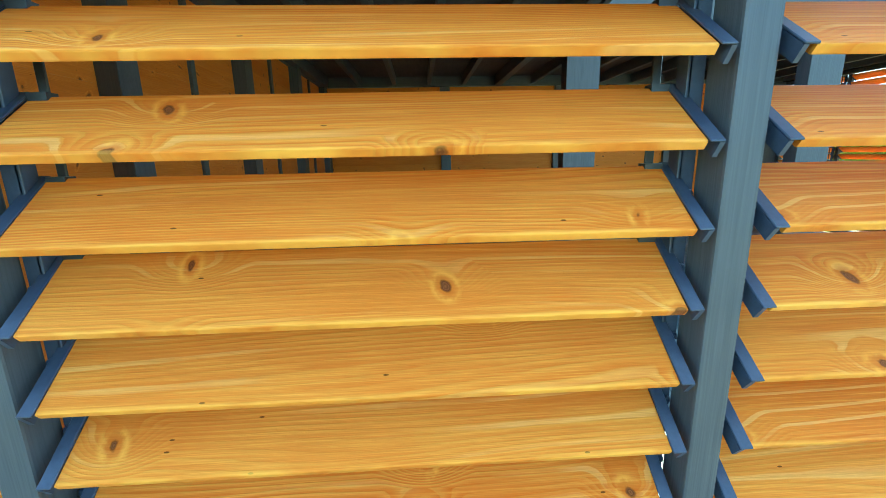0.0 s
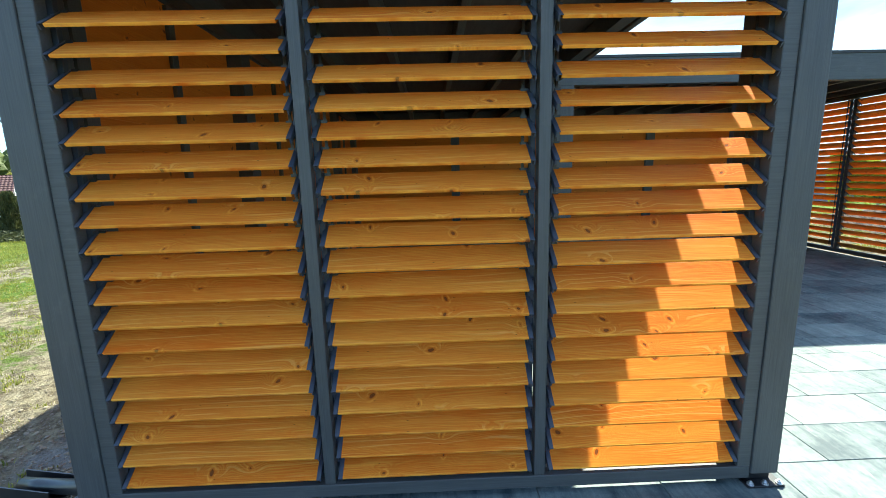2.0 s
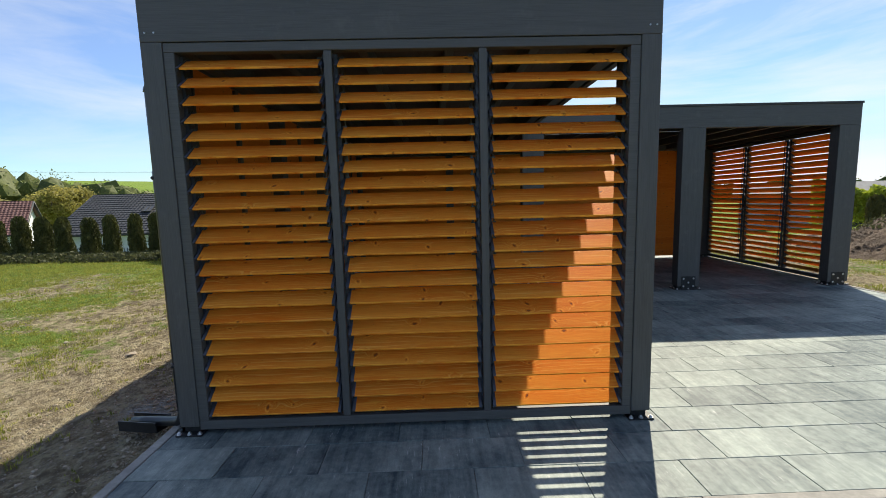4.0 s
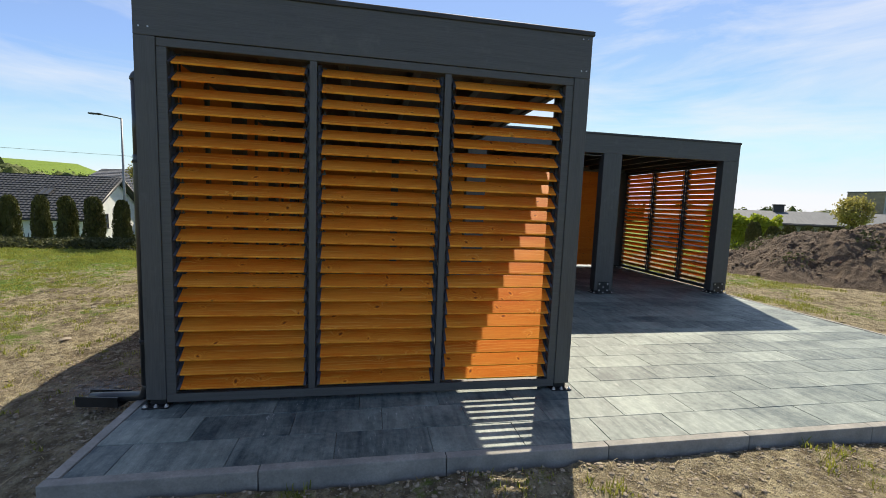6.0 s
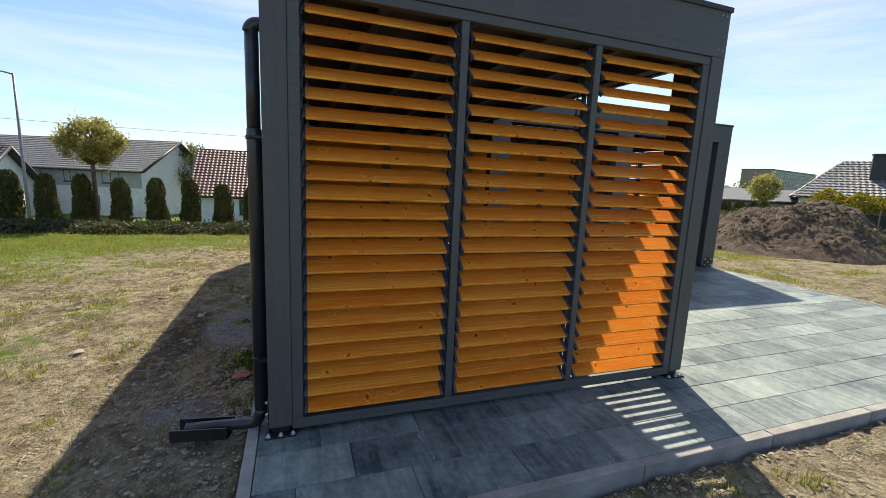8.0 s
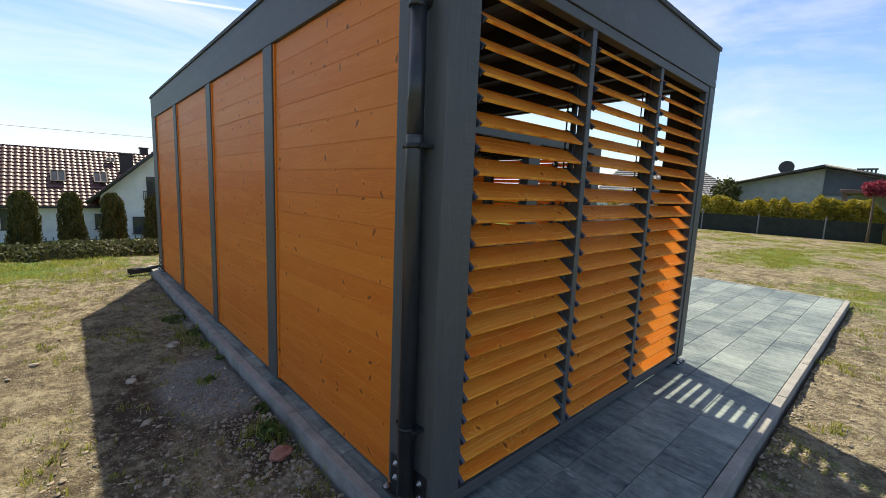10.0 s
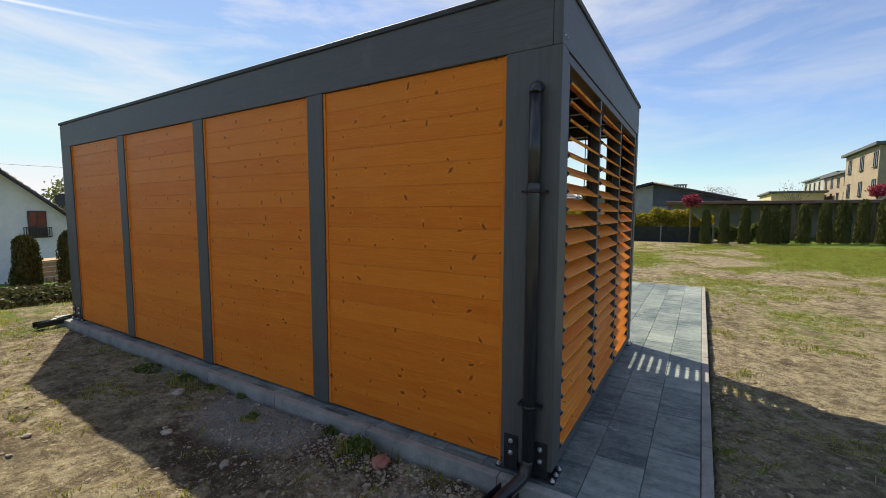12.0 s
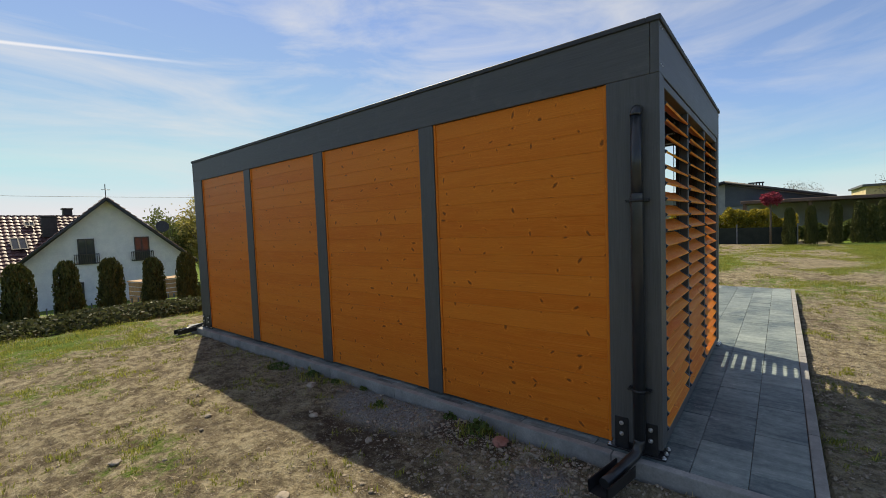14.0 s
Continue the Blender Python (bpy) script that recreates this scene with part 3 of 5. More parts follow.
def build_grass():
    rng = random.Random(5)
    verts, faces = [], []

    def tuft(x, y, count, tall, wide):
        z = ground_height(x, y) - 0.005
        for _ in range(count):
            a, r = rng.uniform(0, 6.283), rng.uniform(0, wide)
            bx, by = x + r * math.cos(a), y + r * math.sin(a)
            h, lean, b = tall * rng.uniform(0.5, 1.2), rng.uniform(0.1, 0.6), rng.uniform(0, 6.283)
            dx, dy = 0.004 * math.cos(b + 1.57), 0.004 * math.sin(b + 1.57)
            ox, oy = lean * h * math.cos(b), lean * h * math.sin(b)
            k = len(verts)
            verts.extend([(bx - dx, by - dy, z), (bx + dx, by + dy, z), (bx + ox * 0.5 + dx * 0.7, by + oy * 0.5 + dy * 0.7, z + h * 0.65), (bx + ox, by + oy, z + h)])
            faces.append((k, k + 1, k + 2, k + 3))

    for _ in range(125000):
        x, y = rng.uniform(-11, 24), rng.uniform(-7.5, 11)
        if PAVED[0] - 0.05 < x < PAVED[1] + 0.05 and PAVED[2] - 0.05 < y < PAVED[3]:
            continue
        if lushness(x, y) + 0.55 * fbm(x + 3, y, 1.6, 3) > 0.46:
            near = math.hypot(x - 0.5, y) < 7
            tuft(x, y, 8 if near else 6, 0.034 if near else 0.055, 0.06 if near else 0.12)
    for x, y, big in ((-0.25, 1.22, 1.0), (-0.35, 2.22, 0.5), (-0.2, 3.0, 0.7), (-0.24, 3.4, 0.9), (-0.3, 4.1, 0.6), (-0.22, 0.62, 0.5), (4.3, -0.92, 0.9), (6.0, -0.95, 0.8), (1.0, -0.95, 0.5), (-0.3, 5.2, 0.6), (2.7, -1.05, 0.6)):
        for _ in range(int(26 * big)):
            tuft(x + rng.gauss(0, 0.10 * big), y + rng.gauss(0, 0.15 * big), 7, (0.055 * big + 0.015) * rng.uniform(0.5, 1.3), 0.05)
    for _ in range(950):
        x, y = rng.uniform(-7.5, -0.3), rng.uniform(-3.5, 8.5)
        for _ in range(rng.randrange(2, 7)):
            tuft(x + rng.gauss(0, 0.05), y + rng.gauss(0, 0.05), 7, rng.uniform(0.018, 0.045), 0.04)
    mesh = bpy.data.meshes.new("grass_tufts")
    mesh.from_pydata(verts, [], faces)
    mesh.materials.append(GRASS)
    tagged(new("grass_tufts", mesh), "thin young grass tufts on dry soil", "grass", kind="stuff")


build_grass()


def build_straw():
    """Dry stalks lying on the bare soil."""
    rng = random.Random(15)
    verts, faces = [], []
    for _ in range(60000):
        x, y = rng.uniform(-9, 14), rng.uniform(-5.5, 9)
        if PAVED[0] - 0.04 < x < PAVED[1] + 0.04 and PAVED[2] - 0.04 < y < PAVED[3]:
            continue
        if fbm(x + 20, y, 0.8, 3) < -0.18:
            continue
        z, a = ground_height(x, y) + 0.004, rng.uniform(0, 6.283)
        long, thin, up = rng.uniform(0.02, 0.085), rng.uniform(0.0012, 0.003), rng.uniform(0.0, 0.018)
        dx, dy = math.cos(a), math.sin(a)
        k = len(verts)
        verts.extend([(x - dy * thin, y + dx * thin, z), (x + dy * thin, y - dx * thin, z), (x + dx * long, y + dy * long, z + up), (x + dx * long * 0.9 - dy * thin, y + dy * long * 0.9 + dx * thin, z + up)])
        faces.append((k, k + 1, k + 2, k + 3))
    mesh = bpy.data.meshes.new("dry_straw")
    mesh.from_pydata(verts, [], faces)
    mesh.materials.append(STRAW)
    tagged(new("dry_straw", mesh), "dry straw stalks strewn over sandy soil", "straw", kind="stuff")


build_straw()


def weed(x, y, wide, tall, count, seed):
    """A low leafy weed rosette."""
    g = np.random.default_rng(seed)
    pts = []
    for _ in range(count):
        a, r = g.uniform(0, 6.283), wide * g.random() ** 0.6
        z = tall * (1 - (r / wide) ** 1.6) * g.uniform(0.15, 1.0)
        pts.append((r * math.cos(a), 1.4 * r * math.sin(a), z + 0.006))
    ob = new("weed", leaves("weed", pts, 0.020, WEED, seed, 0.3))
    ob.matrix_basis = Matrix.Translation((x, y, ground_height(x, y)))
    tagged(ob, "low dark green leafy weed growing from bare soil", "weed", "weeds beside the plinth")


for k_weed, (wx, wy, ww, wt, wc) in enumerate(((-0.23, 1.22, 0.11, 0.16, 420), (-0.34, 2.22, 0.055, 0.06, 110), (-0.19, 3.05, 0.06, 0.05, 110), (-0.20, 3.45, 0.10, 0.07, 220), (-0.26, 4.05, 0.16, 0.07, 320), (-0.18, 1.55, 0.06, 0.07, 120), (-0.17, 2.65, 0.05, 0.05, 90))):
    weed(wx, wy, 0.75 * ww, 0.7 * wt, wc // 2, 60 + k_weed)


def lump(bm, x, y, z, r, rng, squash=0.6):
    made = bmesh.ops.create_icosphere(bm, subdivisions=3, radius=r)["verts"]
    off = Vector((rng.uniform(0, 50), rng.uniform(0, 50), 0))
    for v in made:
        k = 1 + 0.45 * noise.noise(v.co / r * 1.3 + off)
        v.co = Vector((v.co.x * k * 1.2, v.co.y * k, v.co.z * k * squash)) + Vector((x, y, z))


def scatter_rubble():
    """Clods and pebbles on the bare soil, joined by the handful to stay quick."""
    rng = random.Random(8)
    base = bmesh.new()
    bmesh.ops.create_icosphere(base, subdivisions=1, radius=1)
    shape = [v.co.copy() for v in base.verts]
    tris = [[v.index for v in f.verts] for f in base.faces]
    base.free()
    for name, mat, count, lo, hi, label in (("pebbles", STONE, 14000, 0.002, 0.0075, "scattered pale pebbles and gravel on soil"), ("soil_clods", CLOD, 7000, 0.004, 0.017, "dry brown clods of soil")):
        verts, faces = [], []
        for _ in range(count):
            if rng.random() < 0.5:
                x, y = -0.12 - abs(rng.gauss(0, 0.55)), (rng.gauss(0.9, 0.7) if rng.random() < 0.4 else rng.uniform(-1.5, 7.5))
            elif rng.random() < 0.6:
                x, y = rng.uniform(-0.5, 8), -0.80 - abs(rng.gauss(0, 0.35))
            else:
                x, y = rng.uniform(-7, 11), rng.uniform(-5, 8)
            if PAVED[0] - 0.02 < x < PAVED[1] + 0.03 and PAVED[2] - 0.02 < y < PAVED[3]:
                continue
            r, z = lo + (hi - lo) * rng.random() ** 3, ground_height(x, y)
            turn, k = rng.uniform(0, 6.28), len(verts)
            c, s = math.cos(turn), math.sin(turn)
            for p in shape:
                j = r * rng.uniform(0.7, 1.2)
                px, py = p.x * j * 1.3, p.y * j
                verts.append((x + c * px - s * py, y + s * px + c * py, z + 0.2 * r + p.z * j * 0.65))
            faces.extend([[i + k for i in t] for t in tris])
        mesh = bpy.data.meshes.new(name)
        mesh.from_pydata(verts, [], faces)
        mesh.materials.append(mat)
        tagged(new(name, mesh), label, "rubble", kind="stuff")


scatter_rubble()


rng_one = random.Random(3)
bm = bmesh.new()
lump(bm, 0, 0, 0.02, 0.055, rng_one, 0.5)
brick_lump = new("brick_lump", from_bm("brick_lump", bm, REDSTONE))
brick_lump.matrix_basis = pose(-0.25, 1.02, ground_height(-0.25, 1.02), 0, 0, 30)
tagged(brick_lump, "broken rounded lump of red brick on soil", "rubble")


def loose_stone(x, y, r, seed, material=STONE):
    bm = bmesh.new()
    lump(bm, 0, 0, r * 0.25, r, random.Random(seed), 0.5)
    ob = new("loose_stone", from_bm("loose_stone", bm, material))
    ob.matrix_basis = pose(x, y, ground_height(x, y), 0, 0, 57 * seed)
    tagged(ob, "pale rounded stone lying on bare soil", "stone", "loose stones on the soil")


for k_stone, (sx, sy, sr) in enumerate(((-0.78, 1.86, 0.030), (-0.80, 2.55, 0.034), (-0.62, 2.35, 0.018), (-1.55, 1.75, 0.040), (-2.05, 3.1, 0.035), (-1.35, 3.3, 0.022), (-0.5, 0.75, 0.020), (-0.9, 1.2, 0.016), (-2.6, 2.2, 0.024), (-0.42, 3.15, 0.045), (-0.3, 2.85, 0.026))):
    loose_stone(sx, sy, sr, k_stone + 1)


def build_mound():
    """A long heap of dug-out soil."""
    rng = random.Random(2)
    n_u, n_v = 200, 140
    verts, faces = [], []
    ex, ey = Vector((0.20, -0.98, 0)), Vector((0.98, 0.20, 0))
    for j in range(n_v + 1):
        for i in range(n_u + 1):
            u, v = -1 + 2 * i / n_u, -1 + 2 * j / n_v
            p = Vector((14.0, 6.9, 0)) + ex * (u * 3.6) + ey * (v * 3.4)
            r = math.hypot(u, v) + 0.16 * noise.noise(Vector((u * 2.2, v * 2.2, 1)))
            k = max(0.0, 1 - r)
            h = 2.0 * min(1.0, k * 1.75) ** 1.15 * (0.52 + 0.46 * u) if k else 0.0
            rough = 0.22 * fbm(p.x, p.y, 1.1, 5) + 0.05 * noise.noise(p * 4) + 0.04 * noise.noise(p * 9)
            verts.append((p.x, p.y, fall(p.x, p.y) - 0.05 + h + rough * min(1.0, 4 * k) ))
    w = n_u + 1
    for j in range(n_v):
        for i in range(n_u):
            faces.append((j * w + i, j * w + i + 1, (j + 1) * w + i + 1, (j + 1) * w + i))
    mesh = bpy.data.meshes.new("soil_mound")
    mesh.from_pydata(verts, [], faces)
    mesh.materials.append(SOIL)
    tagged(new("soil_mound", mesh), "high heap of dug-out brown soil with weeds", "soil heap")
    clods = bmesh.new()
    base = bmesh.ops.create_icosphere(clods, subdivisions=1, radius=1)["verts"]
    ball, tris = [v.co.copy() for v in base], [[v.index for v in f.verts] for f in clods.faces]
    clods.free()
    cv, cf = [], []
    for _ in range(1700):
        x, y, z = verts[rng.randrange(len(verts))]
        r, k0 = 0.012 + 0.04 * rng.random() ** 3, len(cv)
        x, y = x + rng.uniform(-0.05, 0.05), y + rng.uniform(-0.05, 0.05)
        for p in ball:
            j = r * rng.uniform(0.65, 1.25)
            cv.append((x + p.x * j * 1.2, y + p.y * j, z + p.z * j * 0.8))
        cf.extend([[i + k0 for i in t] for t in tris])
    clod_mesh = bpy.data.meshes.new("mound_clods")
    clod_mesh.from_pydata(cv, [], cf)
    clod_mesh.materials.append(SOIL)
    tagged(new("mound_clods", clod_mesh), "crumbly brown clods lying over heaped soil", "soil", kind="stuff")
    pts = []
    for _ in range(9000):
        k = rng.randrange(len(verts))
        x, y, z = verts[k]
        if z > 0.25 and noise.noise(Vector((x * 0.9, y * 0.9, 7))) > 0.12:
            pts.append((x + rng.uniform(-0.05, 0.05), y + rng.uniform(-0.05, 0.05), z + rng.uniform(0, 0.09)))
    tagged(new("mound_weeds", leaves("mound_weeds", pts, 0.05, SHRUB, 4)), "low green weeds growing over heaped soil", "weeds", kind="stuff")


build_mound()


# ---- carport ----
H, LOW = 2.688, 2.370
carport = thing("carport", Matrix.Identity(4), "flat-roofed anthracite timber carport with orange stained infill panels", "carport")


def beam(name, x0, x1, y0, y1, z0, z1, along, label=""):
    return part(name, box(x0, x1, y0, y1, z0, z1, 0.004, 2), PAINT[along], carport, label)


FX, FY, BACK, FRONT_B, RIGHT = 3.0, 0.0, 6.86, 3.55, 7.88
beam("fascia", 0, FX, 0, 0.05, LOW, H, 0)
beam("fascia", 0, 0.05, 0.052, BACK - 0.052, LOW, H, 1)
beam("fascia", FX - 0.05, FX, 0.052, FRONT_B - 0.002, LOW, H, 1)
beam("fascia", FX - 0.05, RIGHT, FRONT_B, FRONT_B + 0.05, LOW, H, 0)
beam("fascia", RIGHT - 0.05, RIGHT, FRONT_B + 0.052, BACK - 0.052, LOW, H, 1)
beam("fascia", 0, RIGHT, BACK - 0.05, BACK, LOW, H, 0)
for x0, x1, y0, y1, along in ((0.06, 0.16, 0.17, 6.70, 1), (2.84, 2.94, 0.17, 6.70, 1), (0.055, 2.945, 0.055, 0.165, 0), (2.95, 7.72, 3.605, 3.715, 0), (0.06, 7.82, 6.705, 6.805, 0), (7.725, 7.825, 3.605, 6.70, 1)):
    beam("edge_beam", x0, x1, y0, y1, LOW + 0.012, 2.53, along)
for x in np.arange(0.62, 7.6, 0.56):
    if x < 2.8:
        beam("rafter", x, x + 0.06, 0.17, 6.70, 2.40, 2.535, 1)
    elif x > 3.0:
        beam("rafter", x, x + 0.06, 3.72, 6.70, 2.40, 2.535, 1)
bm = box(0.051, FX - 0.051, 0.051, BACK - 0.051, 2.537, 2.60, 0)
add_box(bm, FX - 0.05, RIGHT - 0.051, FRONT_B + 0.051, BACK - 0.051, 2.537, 2.60)
part("roof_deck", bm, CEIL, carport, "dark brown boarded roof deck")
for x0, x1, y0, y1 in ((-0.012, FX + 0.012, -0.012, 0.07), (-0.012, 0.07, 0.07, BACK + 0.012), (FX - 0.07, FX + 0.012, 0.07, FRONT_B - 0.012), (FX - 0.07, RIGHT + 0.012, FRONT_B - 0.012, FRONT_B + 0.07), (RIGHT - 0.07, RIGHT + 0.012, FRONT_B + 0.07, BACK + 0.012), (0.07, RIGHT - 0.07, BACK - 0.07, BACK + 0.012)):
    part("roof_edging", box(x0, x1, y0, y1, H - 0.022, H + 0.012, 0.004), CAP, carport, "folded graphite sheet metal edging")

# posts: x0, x1, y0, y1
POSTS = [(0, 0.12, 0, 0.31), (2.88, 3.0, 0, 0.31), (0, 0.12, 6.55, 6.86), (2.94, 3.25, 3.55, 3.70), (5.27, 5.60, 3.55, 3.70), (7.57, 7.88, 3.55, 3.70), (7.57, 7.88, 6.71, 6.86)]
for x0, x1, y0, y1 in POSTS:
    part("post", box(x0, x1, y0, y1, 0.055, LOW - 0.001, 0.005, 2), PAINT[2], carport)
for y in (1.765, 3.365, 5.0):
    part("post", box(0.002, 0.14, y, y + 0.165, 0.02, LOW - 0.001, 0.005, 2), PAINT[2], carport)
for x in (1.94, 3.84, 5.77):
    part("post", box(x, x + 0.16, 6.70, 6.858, 0.055, LOW - 0.001, 0.005, 2), PAINT[2], carport)


def bolt_mesh(material=None):
    bm = bmesh.new()
    add_tube(bm, [(0, 0, -0.004), (0, 0, 0.003)], 0.0145, 10)
    add_tube(bm, [(0, 0, 0.003), (0, 0, 0.0105)], 0.0095, 6)
    add_tube(bm, [(0, 0, 0.0105), (0, 0, 0.016)], [0.006, 0.004], 8)
    return from_bm("bolt", bm, material or ZINC)


BOLT = bolt_mesh()


def bolt(holder, p, out):
    z = Vector(out).normalized()
    x = z.orthogonal().normalized()
    under("bolt", BOLT, holder, axes(p, x, z.cross(x), z))


def foot(x0, x1, y0, y1, faces):
    """A steel shoe under a post, with a base plate, and flanges on the faces named."""
    bm = box(x0 - 0.022, x1 + 0.022, y0 - 0.022, y1 + 0.022, 0.001, 0.011, 0.002)
    add_box(bm, x0 + 0.012, x1 - 0.012, y0 + 0.03, y1 - 0.03, 0.0105, 0.056)
    cx, cy = (x0 + x1) / 2, (y0 + y1) / 2
    for side in faces:
        if side == "-x":
            add_box(bm, x0 - 0.007, x0 - 0.001, cy - 0.13, cy - 0.045, 0.012, 0.215, 0.002)
            add_box(bm, x0 - 0.007, x0 - 0.001, cy + 0.045, cy + 0.13, 0.012, 0.215, 0.002)
        if side == "-y":
            add_box(bm, cx - 0.105, cx + 0.105, y0 - 0.007, y0 - 0.001, 0.012, 0.205, 0.002)
    shoe = part("post_shoe", bm, PLATE, carport, "black steel post shoe with zinc bolts")
    for px in (x0 - 0.004, cx, x1 + 0.004):
        bolt(shoe, (px, y0 - 0.008, 0.014), (0, 0, 1))
    for py in (cy, y1 + 0.006):
        bolt(shoe, (x0 - 0.006, py, 0.014), (0, 0, 1))
    for side in faces:
        if side == "-x":
            for dy in (-0.088, 0.088):
                for z in (0.105, 0.175):
                    bolt(shoe, (x0 - 0.007, cy + dy, z), (-1, 0, 0))
        if side == "-y":
            for dx, z in ((-0.075, 0.055), (0.075, 0.055), (0, 0.11), (-0.075, 0.17), (0.075, 0.17)):
                bolt(shoe, (cx + dx, y0 - 0.007, z), (0, -1, 0))


for post_box, sides in zip(POSTS, (("-x",), (), ("-x",), ("-y",), ("-y",), ("-y",), ())):
    foot(*post_box, sides)
for x, y in ((0.035, -0.002), (0.085, -0.002), (2.925, -0.002), (2.965, -0.002)):
    for z in (2.42, 2.64):
        ob = under("screw", BOLT, carport, axes((x, y + 0.004, z), (1, 0, 0), (0, 0, 1), (0, -1, 0)) @ Matrix.Scale(0.55, 4), "painted screw head")



# slats and their hinge brackets, one mesh for each kind
SLAT_W, SLAT_T, TILT = 0.119, 0.0125, 36.5


def slat_mesh(length):
    bm = bmesh.new()
    add_box(bm, -length / 2, length / 2, 0, SLAT_W, -SLAT_T, 0)
    bmesh.ops.bevel(bm, geom=[e for e in bm.edges if abs(e.verts[0].co.x - e.verts[1].co.x) > 0.1], offset=0.0025, segments=2, affect="EDGES", profile=0.6)
    return from_bm("slat", bm, WOOD)


def bracket_mesh(side):
    bm = bmesh.new()
    add_box(bm, -0.009, 0.009, -0.003, SLAT_W + 0.004, 0.0005, 0.0035, 0.001)
    add_box(bm, 0.006 * side - 0.003, 0.006 * side + 0.003, -0.003, SLAT_W + 0.004, -0.020, 0.0005)
    add_tube(bm, [(0.008 * side, SLAT_W * 0.62, -0.011), (0.020 * side, SLAT_W * 0.62, -0.011)], 0.006, 8)
    return from_bm("bracket", bm, STEEL)


BRACKETS = {side: bracket_mesh(side) for side in (-1, 1)}
DARK_BOLT = bolt_mesh(PLATE)


def louvre(m, bays, pitch, z_first, count, label):
    """A louvred infill: a painted frame with mullions, and a column of tilted slats in each bay. Local x runs along, -y points outward."""
    x0, x1 = bays[0][0] - 0.06, bays[-1][1] + 0.06
    bm = box(x0, x1, 0.008, 0.062, 0.030, 0.088, 0.003)
    add_box(bm, x0, x1, 0.008, 0.062, 2.315, 2.368, 0.003)
    add_box(bm, x0, x0 + 0.06, 0.008, 0.062, 0.0885, 2.3145, 0.003)
    add_box(bm, x1 - 0.06, x1, 0.008, 0.062, 0.0885, 2.3145, 0.003)
    holder = part("louvre_panel", bm, PAINT[0], carport, label)
    holder.matrix_basis = m
    for a, b in zip(bays, bays[1:]):
        under("mullion", from_bm("mullion", box(a[1] + 0.007, b[0] - 0.007, 0.012, 0.066, 0.0885, 2.3145, 0.004, 2), PAINT[2]), holder)
    for a, b in bays:
        slat = slat_mesh(b - a - 0.05)
        for side, x in ((-1, a), (1, b)):
            rail = box(x - side * 0.012 - 0.003, x - side * 0.012 + 0.003, 0.068, 0.092, 0.095, 2.31, 0.001)
            add_box(rail, min(x + side * 0.007, x - side * 0.012), max(x + side * 0.007, x - side * 0.012), 0.068, 0.074, 0.095, 2.31)
            for k in range(count):
                add_tube(rail, [(x - side * 0.015, 0.078, z_first + k * pitch + 0.012), (x - side * 0.020, 0.078, z_first + k * pitch + 0.012)], 0.006, 8)
            under("pivot_rail", from_bm("pivot_rail", rail, STEEL), holder, None, "blue-grey steel pivot rail with rivets")
            rod = box(x - side * 0.036 - 0.006, x - side * 0.036 + 0.006, 0.100, 0.104, 0.13, 2.30, 0.001)
            for k in range(count):
                add_box(rod, x - side * 0.036 - 0.012, x - side * 0.036 + 0.012, 0.088, 0.106, z_first + k * pitch + 0.062, z_first + k * pitch + 0.074)
            under("control_rod", from_bm("control_rod", rod, BLACK), holder, None, "black linking rod with clips")
        for k in range(count):
            at = pose((a + b) / 2, 0.0, z_first + k * pitch + 0.0, TILT)
            rng_k = random.Random(k * 7 + int(a * 100))
            sag = pose(0, 0, 0, rng_k.uniform(-1.1, 1.1), rng_k.uniform(-0.12, 0.12), 0)
            under("slat", slat, holder, at @ sag)
            for side, x in ((-1, a + 0.016), (1, b - 0.016)):
                under("bracket", BRACKETS[side], holder, pose(x, 0.0, z_first + k * pitch, TILT))


louvre(Matrix.Identity(4), [(0.18, 1.02), (1.08, 1.92), (1.98, 2.82)], 0.1002, 0.123, 22, "front louvre panel of orange stained slats in anthracite frame")
louvre(axes((7.86, 0, 0), (0, 1, 0), (-1, 0, 0), (0, 0, 1)), [(3.77, 4.62), (4.68, 5.59), (5.65, 6.64)], 0.1002, 0.123, 22, "side louvre panel of orange stained slats letting daylight through")


